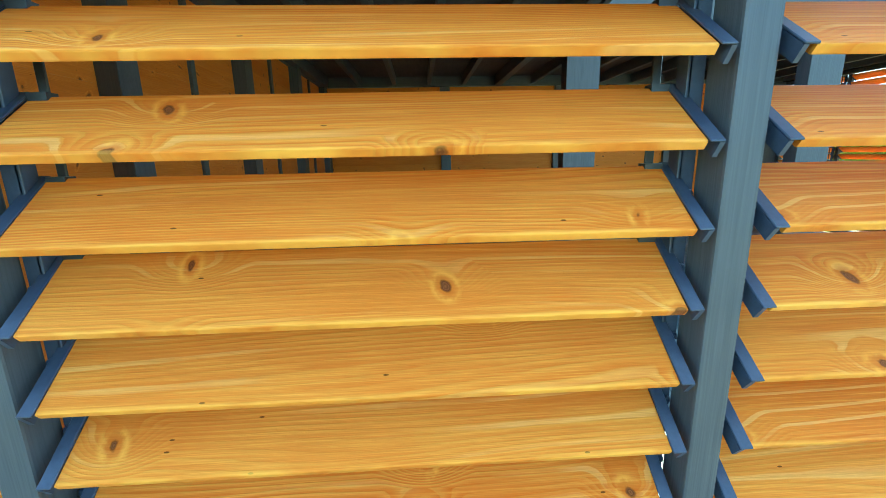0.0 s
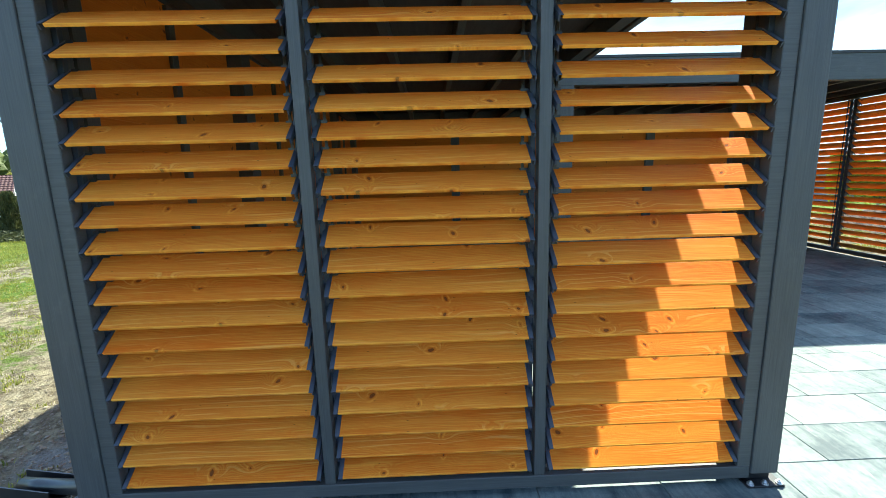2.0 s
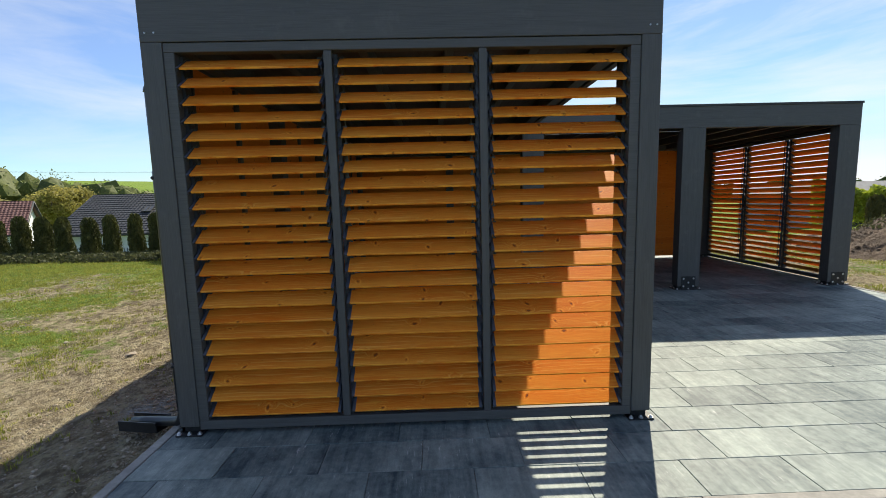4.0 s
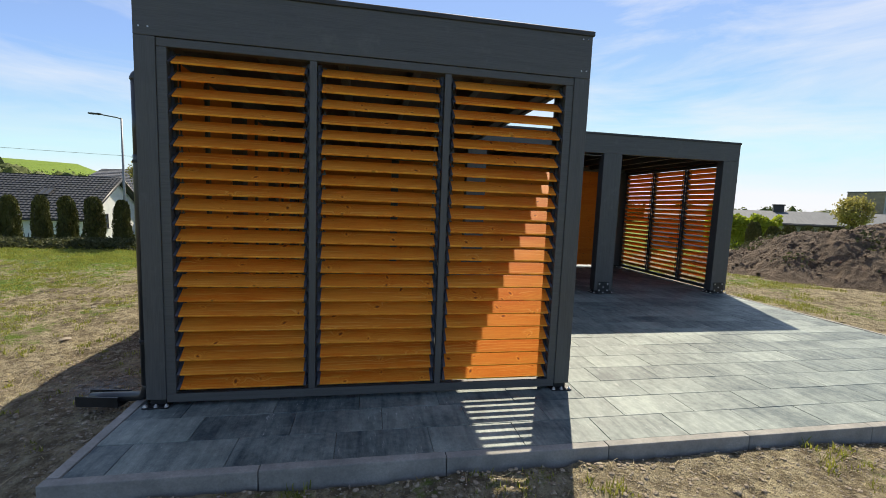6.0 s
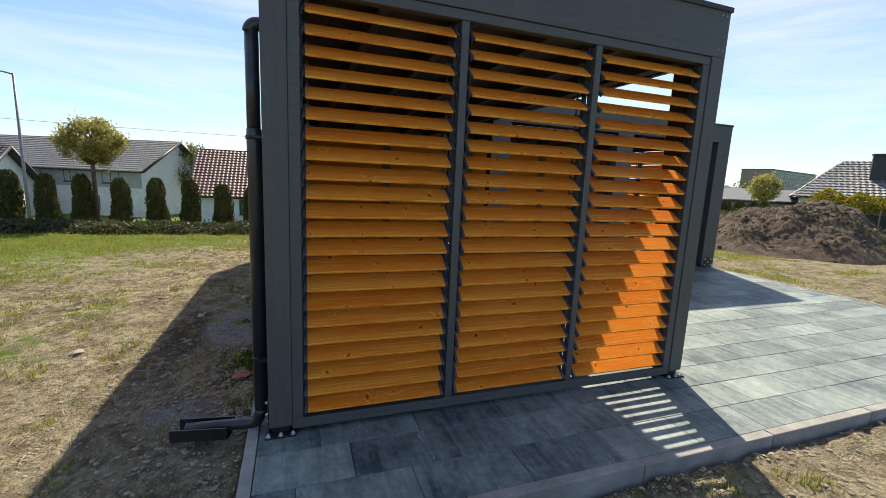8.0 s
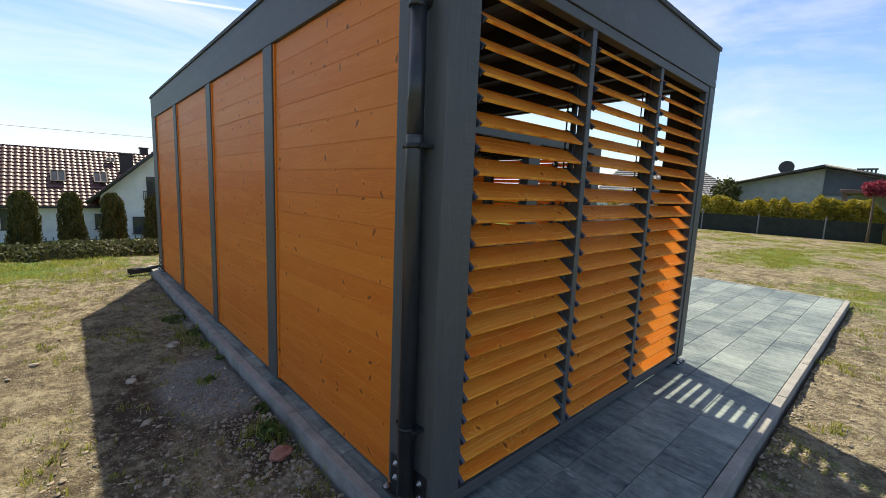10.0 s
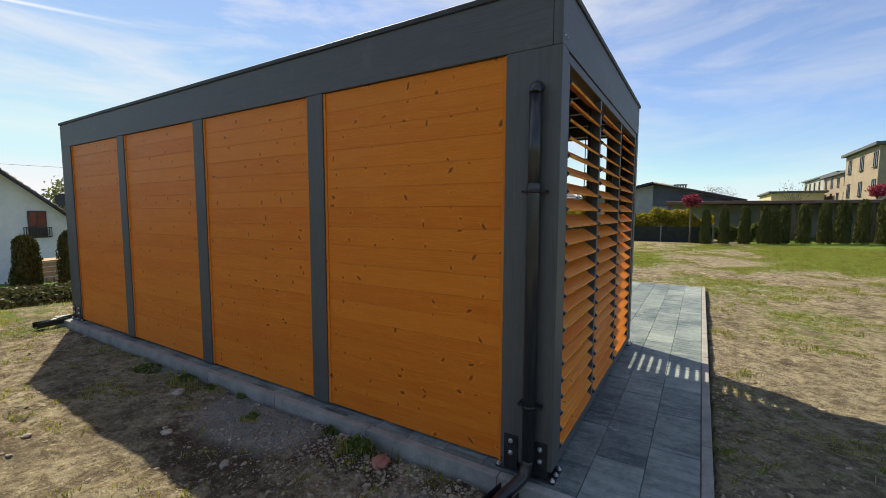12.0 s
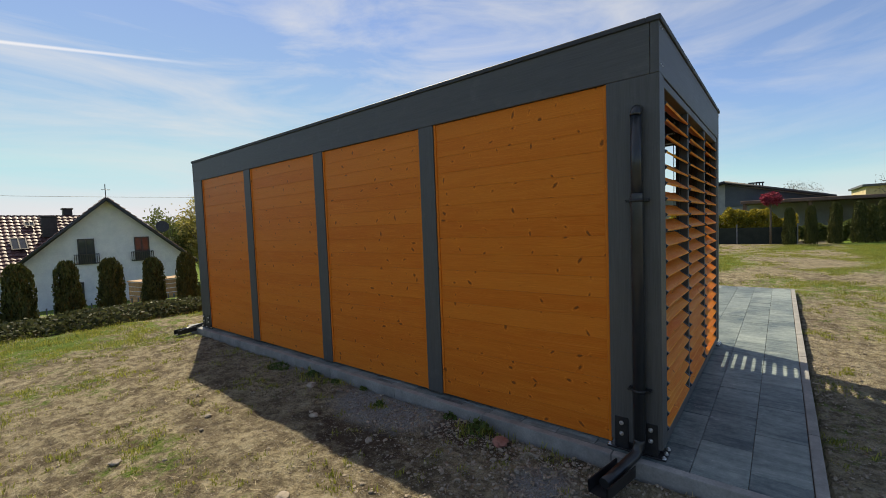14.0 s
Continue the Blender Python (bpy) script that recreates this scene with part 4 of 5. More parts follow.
def board_panel(m, length, rows, step, label):
    """Tongue-and-groove boards lying flat one over another, with a thin cover strip at each end. Local x along, y up, z outward."""
    holder = part("board_panel", box(length / 2 - 0.03, length / 2 + 0.03, 0.01, rows * step - 0.01, -0.045, -0.0205, 0.003), PAINT[2], carport, label)
    holder.matrix_basis = m
    strip = from_bm("cover_strip", box(-rows * step / 2, rows * step / 2, -0.011, 0.011, -0.012, 0.010, 0.003), BOARD)
    for a in (0.011, length - 0.011):
        under("cover_strip", strip, holder, axes((a, rows * step / 2, 0), (0, 1, 0), (-1, 0, 0), (0, 0, 1)))
    bm = bmesh.new()
    add_box(bm, -(length - 0.0435) / 2, (length - 0.0435) / 2, 0.0003, step - 0.0003, -0.019, 0.0)
    bmesh.ops.bevel(bm, geom=[e for e in bm.edges if abs(e.verts[0].co.x - e.verts[1].co.x) > 0.1 and e.verts[0].co.z > -0.01], offset=0.0015, segments=1, affect="EDGES")
    add_box(bm, -(length - 0.0435) / 2, (length - 0.0435) / 2, -0.003, 0.004, -0.014, -0.006)
    add_box(bm, -(length - 0.0435) / 2, (length - 0.0435) / 2, step - 0.004, step + 0.003, -0.0135, -0.0065)
    mesh = from_bm("board", bm, BOARD)
    rng = random.Random(int(length * 1000) + int(m.translation.y * 10))
    for k in range(rows):
        flip = pose(0, 0, 0, 0, 0, 0) if rng.random() < 0.5 else Matrix.Translation((0, step, 0)) @ pose(0, 0, 0, 0, 0, 180)
        under("board", mesh, holder, Matrix.Translation((length / 2, k * step, rng.uniform(-0.0012, 0.0012))) @ flip)


for y0, y1 in ((0.3105, 1.7645), (1.9305, 3.3645), (3.5305, 4.9995), (5.1655, 6.5495)):
    board_panel(axes((0.022, y1, 0.022), (0, -1, 0), (0, 0, 1), (-1, 0, 0)), y1 - y0, 17, 0.138, "panel of knotty orange stained horizontal boards")
for x0, x1 in ((0.1205, 1.9395), (2.1005, 3.8395), (4.0005, 5.7695), (5.9305, 7.5695)):
    board_panel(axes((x0, 6.765, 0.048), (1, 0, 0), (0, 0, 1), (0, -1, 0)), x1 - x0, 17, 0.1368, "rear panel of orange stained horizontal boards")

# bracing cable with its tightener under the rear beam
cable = thing("bracing_cable", pose(3.26, 3.62, 2.335), "thin steel bracing cable with turnbuckle under beam", "cable")
part("wire", tube([(0, 0, 0.03), (0.03, 0, 0), (2.0, 0, 0), (2.02, 0, 0.03)], 0.003, 6), ZINC, cable)
part("turnbuckle", tube([(0.12, 0, 0), (0.13, 0, 0), (0.22, 0, 0), (0.23, 0, 0)], [0.003, 0.008, 0.008, 0.003], 8), ZINC, cable)


def downpipe(m, outward, label, reach=1.0):
    """A round downpipe on the side wall: it leaves the roof edge, runs down and turns out over the soil into an open trough."""
    pipe = thing("downpipe", m, label, "downpipe")
    r, x = 0.033, -0.044
    bend = [(0.03, 0, 2.165), (-0.012, 0, 2.165)] + [(-0.012 - 0.04 * math.sin(a), 0, 2.125 + 0.04 * math.cos(a)) for a in np.linspace(0.3, 1.57, 6)]
    part("elbow", tube(bend, r, 18), PIPE, pipe)
    part("upper_pipe", tube([(x, 0, 2.13), (x, 0, 1.60)], r, 18), PIPE, pipe)
    part("lower_pipe", tube([(x, 0, 1.66), (x, 0, 1.645), (x, 0, 0.12)], [r + 0.003, r + 0.0035, r + 0.0035], 18), PIPE, pipe)
    ox, oy = outward[0] * reach, outward[1] * reach
    turn = [(x, 0, 0.13), (x - 0.004, 0.002, 0.09), (x - 0.02, 0.008, 0.05), (x - 0.05, 0.02, 0.025), (x + ox * 0.45, oy * 0.45, 0.005), (x + ox * 0.6, oy * 0.6, -0.004)]
    part("outlet", tube(turn, r, 16), BLACK, pipe, "black outlet pipe lying on the soil")
    trough = bmesh.new()
    way = Vector((ox, oy, -0.03)).normalized()
    across = way.cross(Vector((0, 0, 1))).normalized()
    start, rings = Vector((x + ox * 0.25, oy * 0.25, 0.0)), []
    for k in range(2):
        p = start + way * (0.0, 0.42 * reach)[k]
        shape = [(-0.062, 0.035), (-0.056, 0.035), (-0.052, -0.028), (0.052, -0.028), (0.056, 0.035), (0.062, 0.035), (0.060, -0.036), (-0.060, -0.036)]
        rings.append([trough.verts.new(p + across * a + Vector((0, 0, b))) for a, b in shape])
    for k in range(8):
        trough.faces.new((rings[0][k], rings[0][(k + 1) % 8], rings[1][(k + 1) % 8], rings[1][k]))
    part("trough", trough, BLACK, pipe, "black open drain trough")
    for z in (1.617, 0.43):
        clip = bmesh.new()
        add_tube(clip, [(x, 0, z - 0.010), (x, 0, z + 0.010)], r + 0.008, 18)
        add_box(clip, x - 0.006, x + 0.05, -0.066, 0.066, z - 0.008, z + 0.008, 0.001)
        clamp = part("clamp", clip, PLATE, pipe, "black pipe clamp with two screws")
        for s in (-0.06, 0.06):
            under("screw", DARK_BOLT, clamp, axes((x - 0.006, s, z), (0, 0, 1), (0, -1, 0), (-1, 0, 0)) @ Matrix.Scale(0.6, 4))


downpipe(pose(0, 0.122, 0), (-0.92, 0.22), "graphite round downpipe on corner post with black trough", 0.72)
downpipe(pose(0.10, 6.86, 0, 0, 0, -90), (0.12, -0.90), "graphite round downpipe on rear corner post", 0.8)


# ---- planting and surroundings ----
def trunk_mesh(points, radii, sides=9):
    return from_bm("trunk", tube(points, radii, sides), BARK)


def thuja(seed, tall, wide):
    """A clipped column of scale foliage: a tapering, lumpy outline over a dark heart."""
    rng = np.random.default_rng(seed)
    k = 5200
    h = rng.uniform(0.0, 1.0, k)
    a = rng.uniform(0, 2 * math.pi, k)
    prof = np.clip(1.04 - 0.36 * h, 0, 1) * np.sqrt(np.clip(1 - np.clip((h - 0.80) / 0.22, 0, 1) ** 2, 0.02, 1)) * (0.86 + 0.14 * np.clip(h / 0.12, 0, 1))
    lumpy = 1 + 0.12 * np.sin(3 * a + seed + 7 * h) + 0.09 * np.sin(7 * a - 17 * h + seed) + rng.normal(0, 0.045, k)
    depth = 1 - 0.28 * rng.random(k) ** 2
    r = wide / 2 * prof * lumpy * depth
    c = np.stack([r * np.cos(a), r * np.sin(a), 0.04 + tall * h], 1)
    bm = bmesh.new()
    add_tube(bm, [(0, 0, -0.08), (0, 0, tall * 0.5)], [0.035, 0.02], 7)
    heart = [(0, 0, tall * t) for t in (0.05, 0.12, 0.45, 0.75, 0.92)]
    core = bmesh.new()
    add_tube(core, heart, [0.30 * wide, 0.36 * wide, 0.34 * wide, 0.27 * wide, 0.10 * wide], 12)
    return from_bm("trunk", bm, BARK), leaves("crown", c, 0.038, THUJA, seed, shape=2.2), from_bm("heart", core, THUJA)


THUJAS = [thuja(s, 1.0, 1.0) for s in (1, 2, 3)]


def plant_thuja(x, y, z, tall, wide, k, group):
    ob = thing("thuja", Matrix.Translation((x, y, z)), "dense dark green clipped columnar thuja", "conifer", group)
    trunk, crown, heart = THUJAS[k % 3]
    scale = pose(0, 0, 0, 0, 0, 77 * k) @ Matrix.Diagonal((wide, wide, tall, 1))
    under("trunk", trunk, ob, scale)
    c = under("crown", crown, ob, scale)
    under("inner_foliage", heart, c)


rng_row = random.Random(12)
ROW = (-12.8, -12.0, -11.3, -10.65, -9.98, -9.22, -8.5, -7.75, -7.08, -6.4, -5.67, -4.95, -4.15, -3.35, -2.55, -1.74, -1.0, -0.29, 0.5, 1.23, 1.95)
for k, x in enumerate(ROW):
    plant_thuja(x, 10.9 + rng_row.uniform(-0.05, 0.05), -0.20 if x < -2.2 else -0.34, 1.33 + rng_row.uniform(-0.05, 0.06), 0.49 + rng_row.uniform(-0.03, 0.05), k, "row of thujas behind the low shrubs")
for k, (x, y, tall) in enumerate(((23.84, -0.86, 1.78), (24.45, -1.69, 1.84), (25.02, -2.61, 1.94), (25.58, -3.49, 1.94), (26.15, -3.97, 1.75), (26.72, -4.46, 1.98), (27.22, -5.36, 2.07), (27.69, -6.3, 2.16), (28.17, -7.12, 2.25), (28.61, -8.02, 2.31), (29.02, -8.96, 2.34), (29.39, -9.97, 2.36), (29.68, -11.14, 2.36))):
    plant_thuja(x, y, -0.12, tall, 0.52 + 0.022 * k + rng_row.uniform(-0.05, 0.05), k, "row of thujas along the far fence")
for k, (x, y, tall) in enumerate(((16.68, 11.33, 1.59), (17.3, 11.08, 1.45), (17.86, 10.88, 1.5), (18.5, 10.71, 1.51), (19.11, 10.58, 1.49), (19.68, 10.47, 1.52))):
    plant_thuja(x, y, -0.45, tall, 0.62, k, "thujas behind the soil heap")


def hedge(name, path, half, tall, count, size, material, label, seed, base=-0.12):
    """A loose row of shrubs along a line: leaves heaped on a rough ridge."""
    rng = np.random.default_rng(seed)
    pts = []
    path = np.asarray(path, float)
    for _ in range(count):
        s = rng.uniform(0, len(path) - 1.001)
        i = int(s)
        p = path[i] + (path[i + 1] - path[i]) * (s - i)
        d = path[i + 1] - path[i]
        side = np.array([-d[1], d[0]]) / np.hypot(*d)
        lump_h = tall * (0.78 + 0.34 * noise.noise(Vector((p[0] * 0.9, p[1] * 0.9, seed))) + 0.12 * noise.noise(Vector((p[0] * 3.1, p[1] * 3.1, seed + 5))))
        v = rng.uniform(-1, 1)
        top = lump_h * math.sqrt(max(0.0, 1 - abs(v) ** 2.6))
        z = top * (1 - 0.65 * rng.random() ** 2.2) + rng.normal(0, 0.02)
        q = p + side * v * half
        pts.append((q[0], q[1], base + z))
    return tagged(new(name, leaves(name, pts, size, material, seed)), label, "hedge", kind="stuff")


hedge("low_shrub_strip", [(-13, 10.2), (-8, 9.9), (-4, 9.7), (0, 9.5), (2.2, 9.4)], 0.62, 0.31, 24000, 0.05, SHRUB, "low sprawling grey-green shrubs edging the lawn", 3)
hedge("golden_hedge", [(25.6, 12), (25.6, 6), (25.8, 2), (26.2, -1.2)], 0.7, 2.35, 30000, 0.075, GOLD, "tall golden-green flowering hedge behind a screen fence", 5)
hedge("far_hedge", [(26.9, -1.2), (28.2, -3.4), (29.0, -4.6)], 0.4, 1.2, 5000, 0.12, GREEN, "dark green hedge along the far boundary", 6)
hedge("lime_shrubs", [(21.6, 19.2), (24.4, 17.0)], 0.9, 3.0, 7000, 0.11, LIME, "bright lime-green shrubs beside a grey house", 8, -0.8)

screen_fence = thing("screen_fence", Matrix.Identity(4), "wire fence hung with dark green privacy fabric", "fence")
for k in range(6):
    y0 = -1.2 + k * 2.5
    fabric = bmesh.new()
    add_box(fabric, 24.68, 24.70, y0 + 0.03, y0 + 2.47, -0.1, 0.78)
    part("fabric", fabric, SCREEN, screen_fence)
    part("post", box(24.66, 24.72, y0 - 0.025, y0 + 0.025, -0.15, 0.95, 0.004), POLE, screen_fence)


def tree(name, x, y, z, tall, crown_low, radius, count, size, material, label, category, seed, trunk_r=0.05, squash=1.0):
    """A tapered trunk with forking limbs and a crown of many leaves gathered in clumps."""
    rng = random.Random(seed)
    ob = thing(name, Matrix.Translation((x, y, z)), label, category)
    bm = bmesh.new()
    add_tube(bm, [(0, 0, -0.1), (0.01, 0, crown_low * 0.5), (0, 0.01, crown_low), (0.02, 0, crown_low + (tall - crown_low) * 0.6)], [trunk_r * 1.15, trunk_r, trunk_r * 0.85, trunk_r * 0.3], 10)
    part("trunk", bm, BARK, ob)
    clumps = []
    limbs = bmesh.new()
    mid = (tall + crown_low) / 2
    for _ in range(16):
        a, e = rng.uniform(0, 6.283), rng.uniform(-0.5, 1.4)
        d = Vector((math.cos(a) * math.cos(e), math.sin(a) * math.cos(e), math.sin(e)))
        tip = Vector((0, 0, mid)) + Vector((d.x * radius, d.y * radius, d.z * (tall - crown_low) / 2 * squash)) * rng.uniform(0.7, 0.95)
        root = Vector((0, 0, crown_low + 0.3 * (mid - crown_low) * rng.random()))
        elbow = root.lerp(tip, 0.5) + Vector((0, 0, 0.08 * radius))
        add_tube(limbs, [root, elbow, tip], [trunk_r * 0.5, trunk_r * 0.3, trunk_r * 0.1], 5)
    part("limbs", limbs, BARK, ob)
    pts = []
    g = np.random.default_rng(seed)
    for _ in range(70):
        d = g.normal(size=3)
        d /= np.linalg.norm(d)
        clumps.append(d * g.uniform(0.45, 1.0) ** 0.6)
    for _ in range(count):
        c = clumps[g.integers(len(clumps))]
        p = c * 0.88 + g.normal(0, 0.12, 3)
        pts.append((p[0] * radius, p[1] * radius, mid + p[2] * (tall - crown_low) / 2))
    under("crown", leaves("crown", pts, size, material, seed), ob)
    return ob


tree("maple_standard", -4.72, 11.0, -0.2, 2.88, 1.62, 0.74, 11000, 0.036, SPRING, "young round-headed tree with fresh yellow-green leaves", "tree", 4, 0.055)
tree("crab_apple", 24.0, -0.15, -0.12, 2.70, 2.0, 0.46, 1800, 0.06, PINK, "small standard tree in crimson blossom", "tree", 5, 0.045)
tree("flowering_tree", 30.0, 17.4, -1.6, 4.6, 2.5, 0.92, 3800, 0.075, SPRING, "round tree with pale yellow spring leaves", "tree", 6, 0.09)
tree("pink_shrub", 31.5, -9.2, -0.1, 3.4, 2.6, 0.5, 1500, 0.07, PINK, "small crimson flowering tree by the fence", "tree", 7, 0.05)
tree("birch", -9.5, 47.0, -2.8, 7.0, 1.8, 2.2, 6000, 0.13, GREEN, "light green spring tree beside houses", "tree", 8, 0.1)
tree("willow", 13.8, 40.0, -2.6, 8.6, 0.8, 2.9, 9000, 0.14, SPRING, "pale green spring tree behind the white house", "tree", 9, 0.14)
tree("broadleaf", 11.0, 43.0, -2.6, 6.6, 0.8, 2.6, 7000, 0.14, GREEN, "light green spring tree behind the white house", "tree", 10, 0.14)
tree("ochre_oak", -54, 62, -3.0, 8.0, 2.0, 4.6, 9000, 0.22, SPRING, "broad ochre-leaved tree before the woods", "tree", 11, 0.3)
tree("spruce", 34.0, 7.8, -0.5, 3.6, 0.6, 1.0, 3500, 0.12, THUJA, "small dark spruce beside a bungalow", "tree", 12, 0.08)


def woods(name, az0, az1, near, deep, tall, count, material, label, seed, base=-3.0):
    """A far belt of trees, told apart only as tufts."""
    g = np.random.default_rng(seed)
    ball = bmesh.new()
    bmesh.ops.create_icosphere(ball, subdivisions=2, radius=1)
    shape, tris = np.array([v.co for v in ball.verts]), np.array([[v.index for v in f.verts] for f in ball.faces])
    ball.free()
    verts, faces = [], []
    for n_tree in range(count):
        az, d = math.radians(g.uniform(az0, az1)), near + deep * g.random()
        h = tall * g.uniform(0.5, 1.1)
        x, y, r = d * math.sin(az), d * math.cos(az), h * g.uniform(0.28, 0.45)
        lumpy = 0.80 + 0.22 * np.sin(shape @ g.normal(0, 3.2, 3) + n_tree) + g.normal(0, 0.10, len(shape))
        body = shape * lumpy[:, None] * (r, r, h * 0.46) + (x, y, base + h * 0.55)
        faces.extend((tris + len(verts)).tolist())
        verts.extend(body.tolist())
        for _ in range(170):
            q = g.normal(size=3)
            q *= g.uniform(0.80, 1.05) / np.linalg.norm(q)
            c = np.array((x + q[0] * r, y + q[1] * r, base + h * 0.55 + q[2] * h * 0.48))
            a, b = g.normal(0, 1, (2, 3)) * near * 0.0011
            k = len(verts)
            verts.extend([(c - a).tolist(), (c + b).tolist(), (c + a).tolist(), (c - b).tolist()])
            faces.append([k, k + 1, k + 2, k + 3])
    mesh = bpy.data.meshes.new(name)
    mesh.from_pydata(verts, [], faces)
    mesh.materials.append(material)
    return tagged(new(name, mesh), label, "woods", kind="stuff")


woods("far_woods", -72, -20, 105, 80, 8.8, 330, GREEN, "distant mixed woods in spring leaf", 21, -2.5)
woods("tall_woods", -72, -37, 112, 40, 11.5, 110, GREEN, "distant taller woods in spring leaf", 28, -2.5)
woods("ochre_woods", -66, -34, 98, 30, 6.8, 60, SPRING, "distant ochre spring treetops", 22, -2.5)
woods("far_treeline", 26, 62, 170, 60, 8.0, 120, GREEN, "distant low line of trees", 23, -3.0)
woods("village_trees", 0, 26, 75, 40, 7.0, 60, GREEN, "distant trees behind the houses", 25, -3.0)
tree("bare_tree", 78.0, -2.5, -0.3, 6.6, 1.5, 3.4, 1500, 0.09, BARK, "distant bare tree with fine twigs", "tree", 26, 0.16)
tree("bare_tree", 40.5, -6.8, -0.2, 4.6, 1.8, 1.3, 160, 0.06, BARK, "leafless young tree beyond the shed", "tree", 27, 0.05)


# ---- houses ----
def slope(bm, a, b, c, d, thick=0.12):
    """A roof plane with thickness; corners go round, a to b along the eave."""
    up = (Vector(b) - Vector(a)).cross(Vector(d) - Vector(a)).normalized() * thick
    low = [bm.verts.new(Vector(p)) for p in (a, b, c, d)]
    top = [bm.verts.new(Vector(p) + up) for p in (a, b, c, d)]
    bm.faces.new(top)
    bm.faces.new(low[::-1])
    for k in range(4):
        bm.faces.new((low[k], low[(k + 1) % 4], top[(k + 1) % 4], top[k]))


TILES = (TILE_RED, TILE_DARK, TILE_GREY)


def roof_plane(parent, a, b, c, d, material, label=""):
    """One roof plane whose own x runs along the eave and y up the slope, so that its tiles lie true."""
    o, ex = Vector(a), (Vector(b) - Vector(a)).normalized()
    ez = ex.cross((Vector(d) - Vector(a)).normalized()).normalized()
    m = axes(o, ex, ez.cross(ex), ez)
    back = m.inverted()
    corner = [back @ Vector(p) for p in (a, b, c, d)]
    if material not in TILES:
        bm = bmesh.new()
        slope(bm, *corner)
        return under("roof", from_bm("roof", bm, material), parent, m, label)
    wide, high = corner[1].x - corner[0].x, corner[2].y
    nx, rows = max(8, int(wide / 0.06)), max(2, round(high / 0.36))
    verts, faces = [], []
    for r in range(rows + 1):
        for lip in (0, 1):
            s = min(1.0, max(0.0, (r + (0.0 if lip else -0.001)) / rows))
            left, right = corner[0].lerp(corner[3], s), corner[1].lerp(corner[2], s)
            for i in range(nx + 1):
                p = left.lerp(right, i / nx)
                verts.append((p.x, p.y, 0.10 + 0.020 * math.sin(p.x * 20.9) + (0.05 if lip else 0.0)))
    w = nx + 1
    for k in range(2 * rows + 1):
        for i in range(nx):
            faces.append((k * w + i, k * w + i + 1, (k + 1) * w + i + 1, (k + 1) * w + i))
    base_k = len(verts)
    verts.extend([tuple(p) for p in corner])
    faces.append((base_k + 3, base_k + 2, base_k + 1, base_k))
    mesh = bpy.data.meshes.new("roof")
    mesh.from_pydata(verts, [], faces)
    mesh.materials.append(material)
    return under("roof", mesh, parent, m, label)


def window(parent, m, w, h, depth=0.12, sill=True):
    """A framed window set in a wall. Local x across, y up, z outward."""
    bm = bmesh.new()
    t = 0.06
    for x0, x1, y0, y1 in ((0, w, 0, t), (0, w, h - t, h), (0, t, t, h - t), (w - t, w, t, h - t), (w / 2 - 0.03, w / 2 + 0.03, t, h - t)):
        add_box(bm, x0, x1, y0, y1, -0.02, 0.05)
    ob = under("window", from_bm("window", bm, FRAME), parent, m)
    under("pane", from_bm("pane", box(t, w - t, t, h - t, 0.0, 0.02, 0), GLASS), ob)
    if sill:
        under("sill", from_bm("sill", box(-0.06, w + 0.06, -0.06, -0.005, -0.02, 0.12, 0.005), FRAME), ob)
    return ob


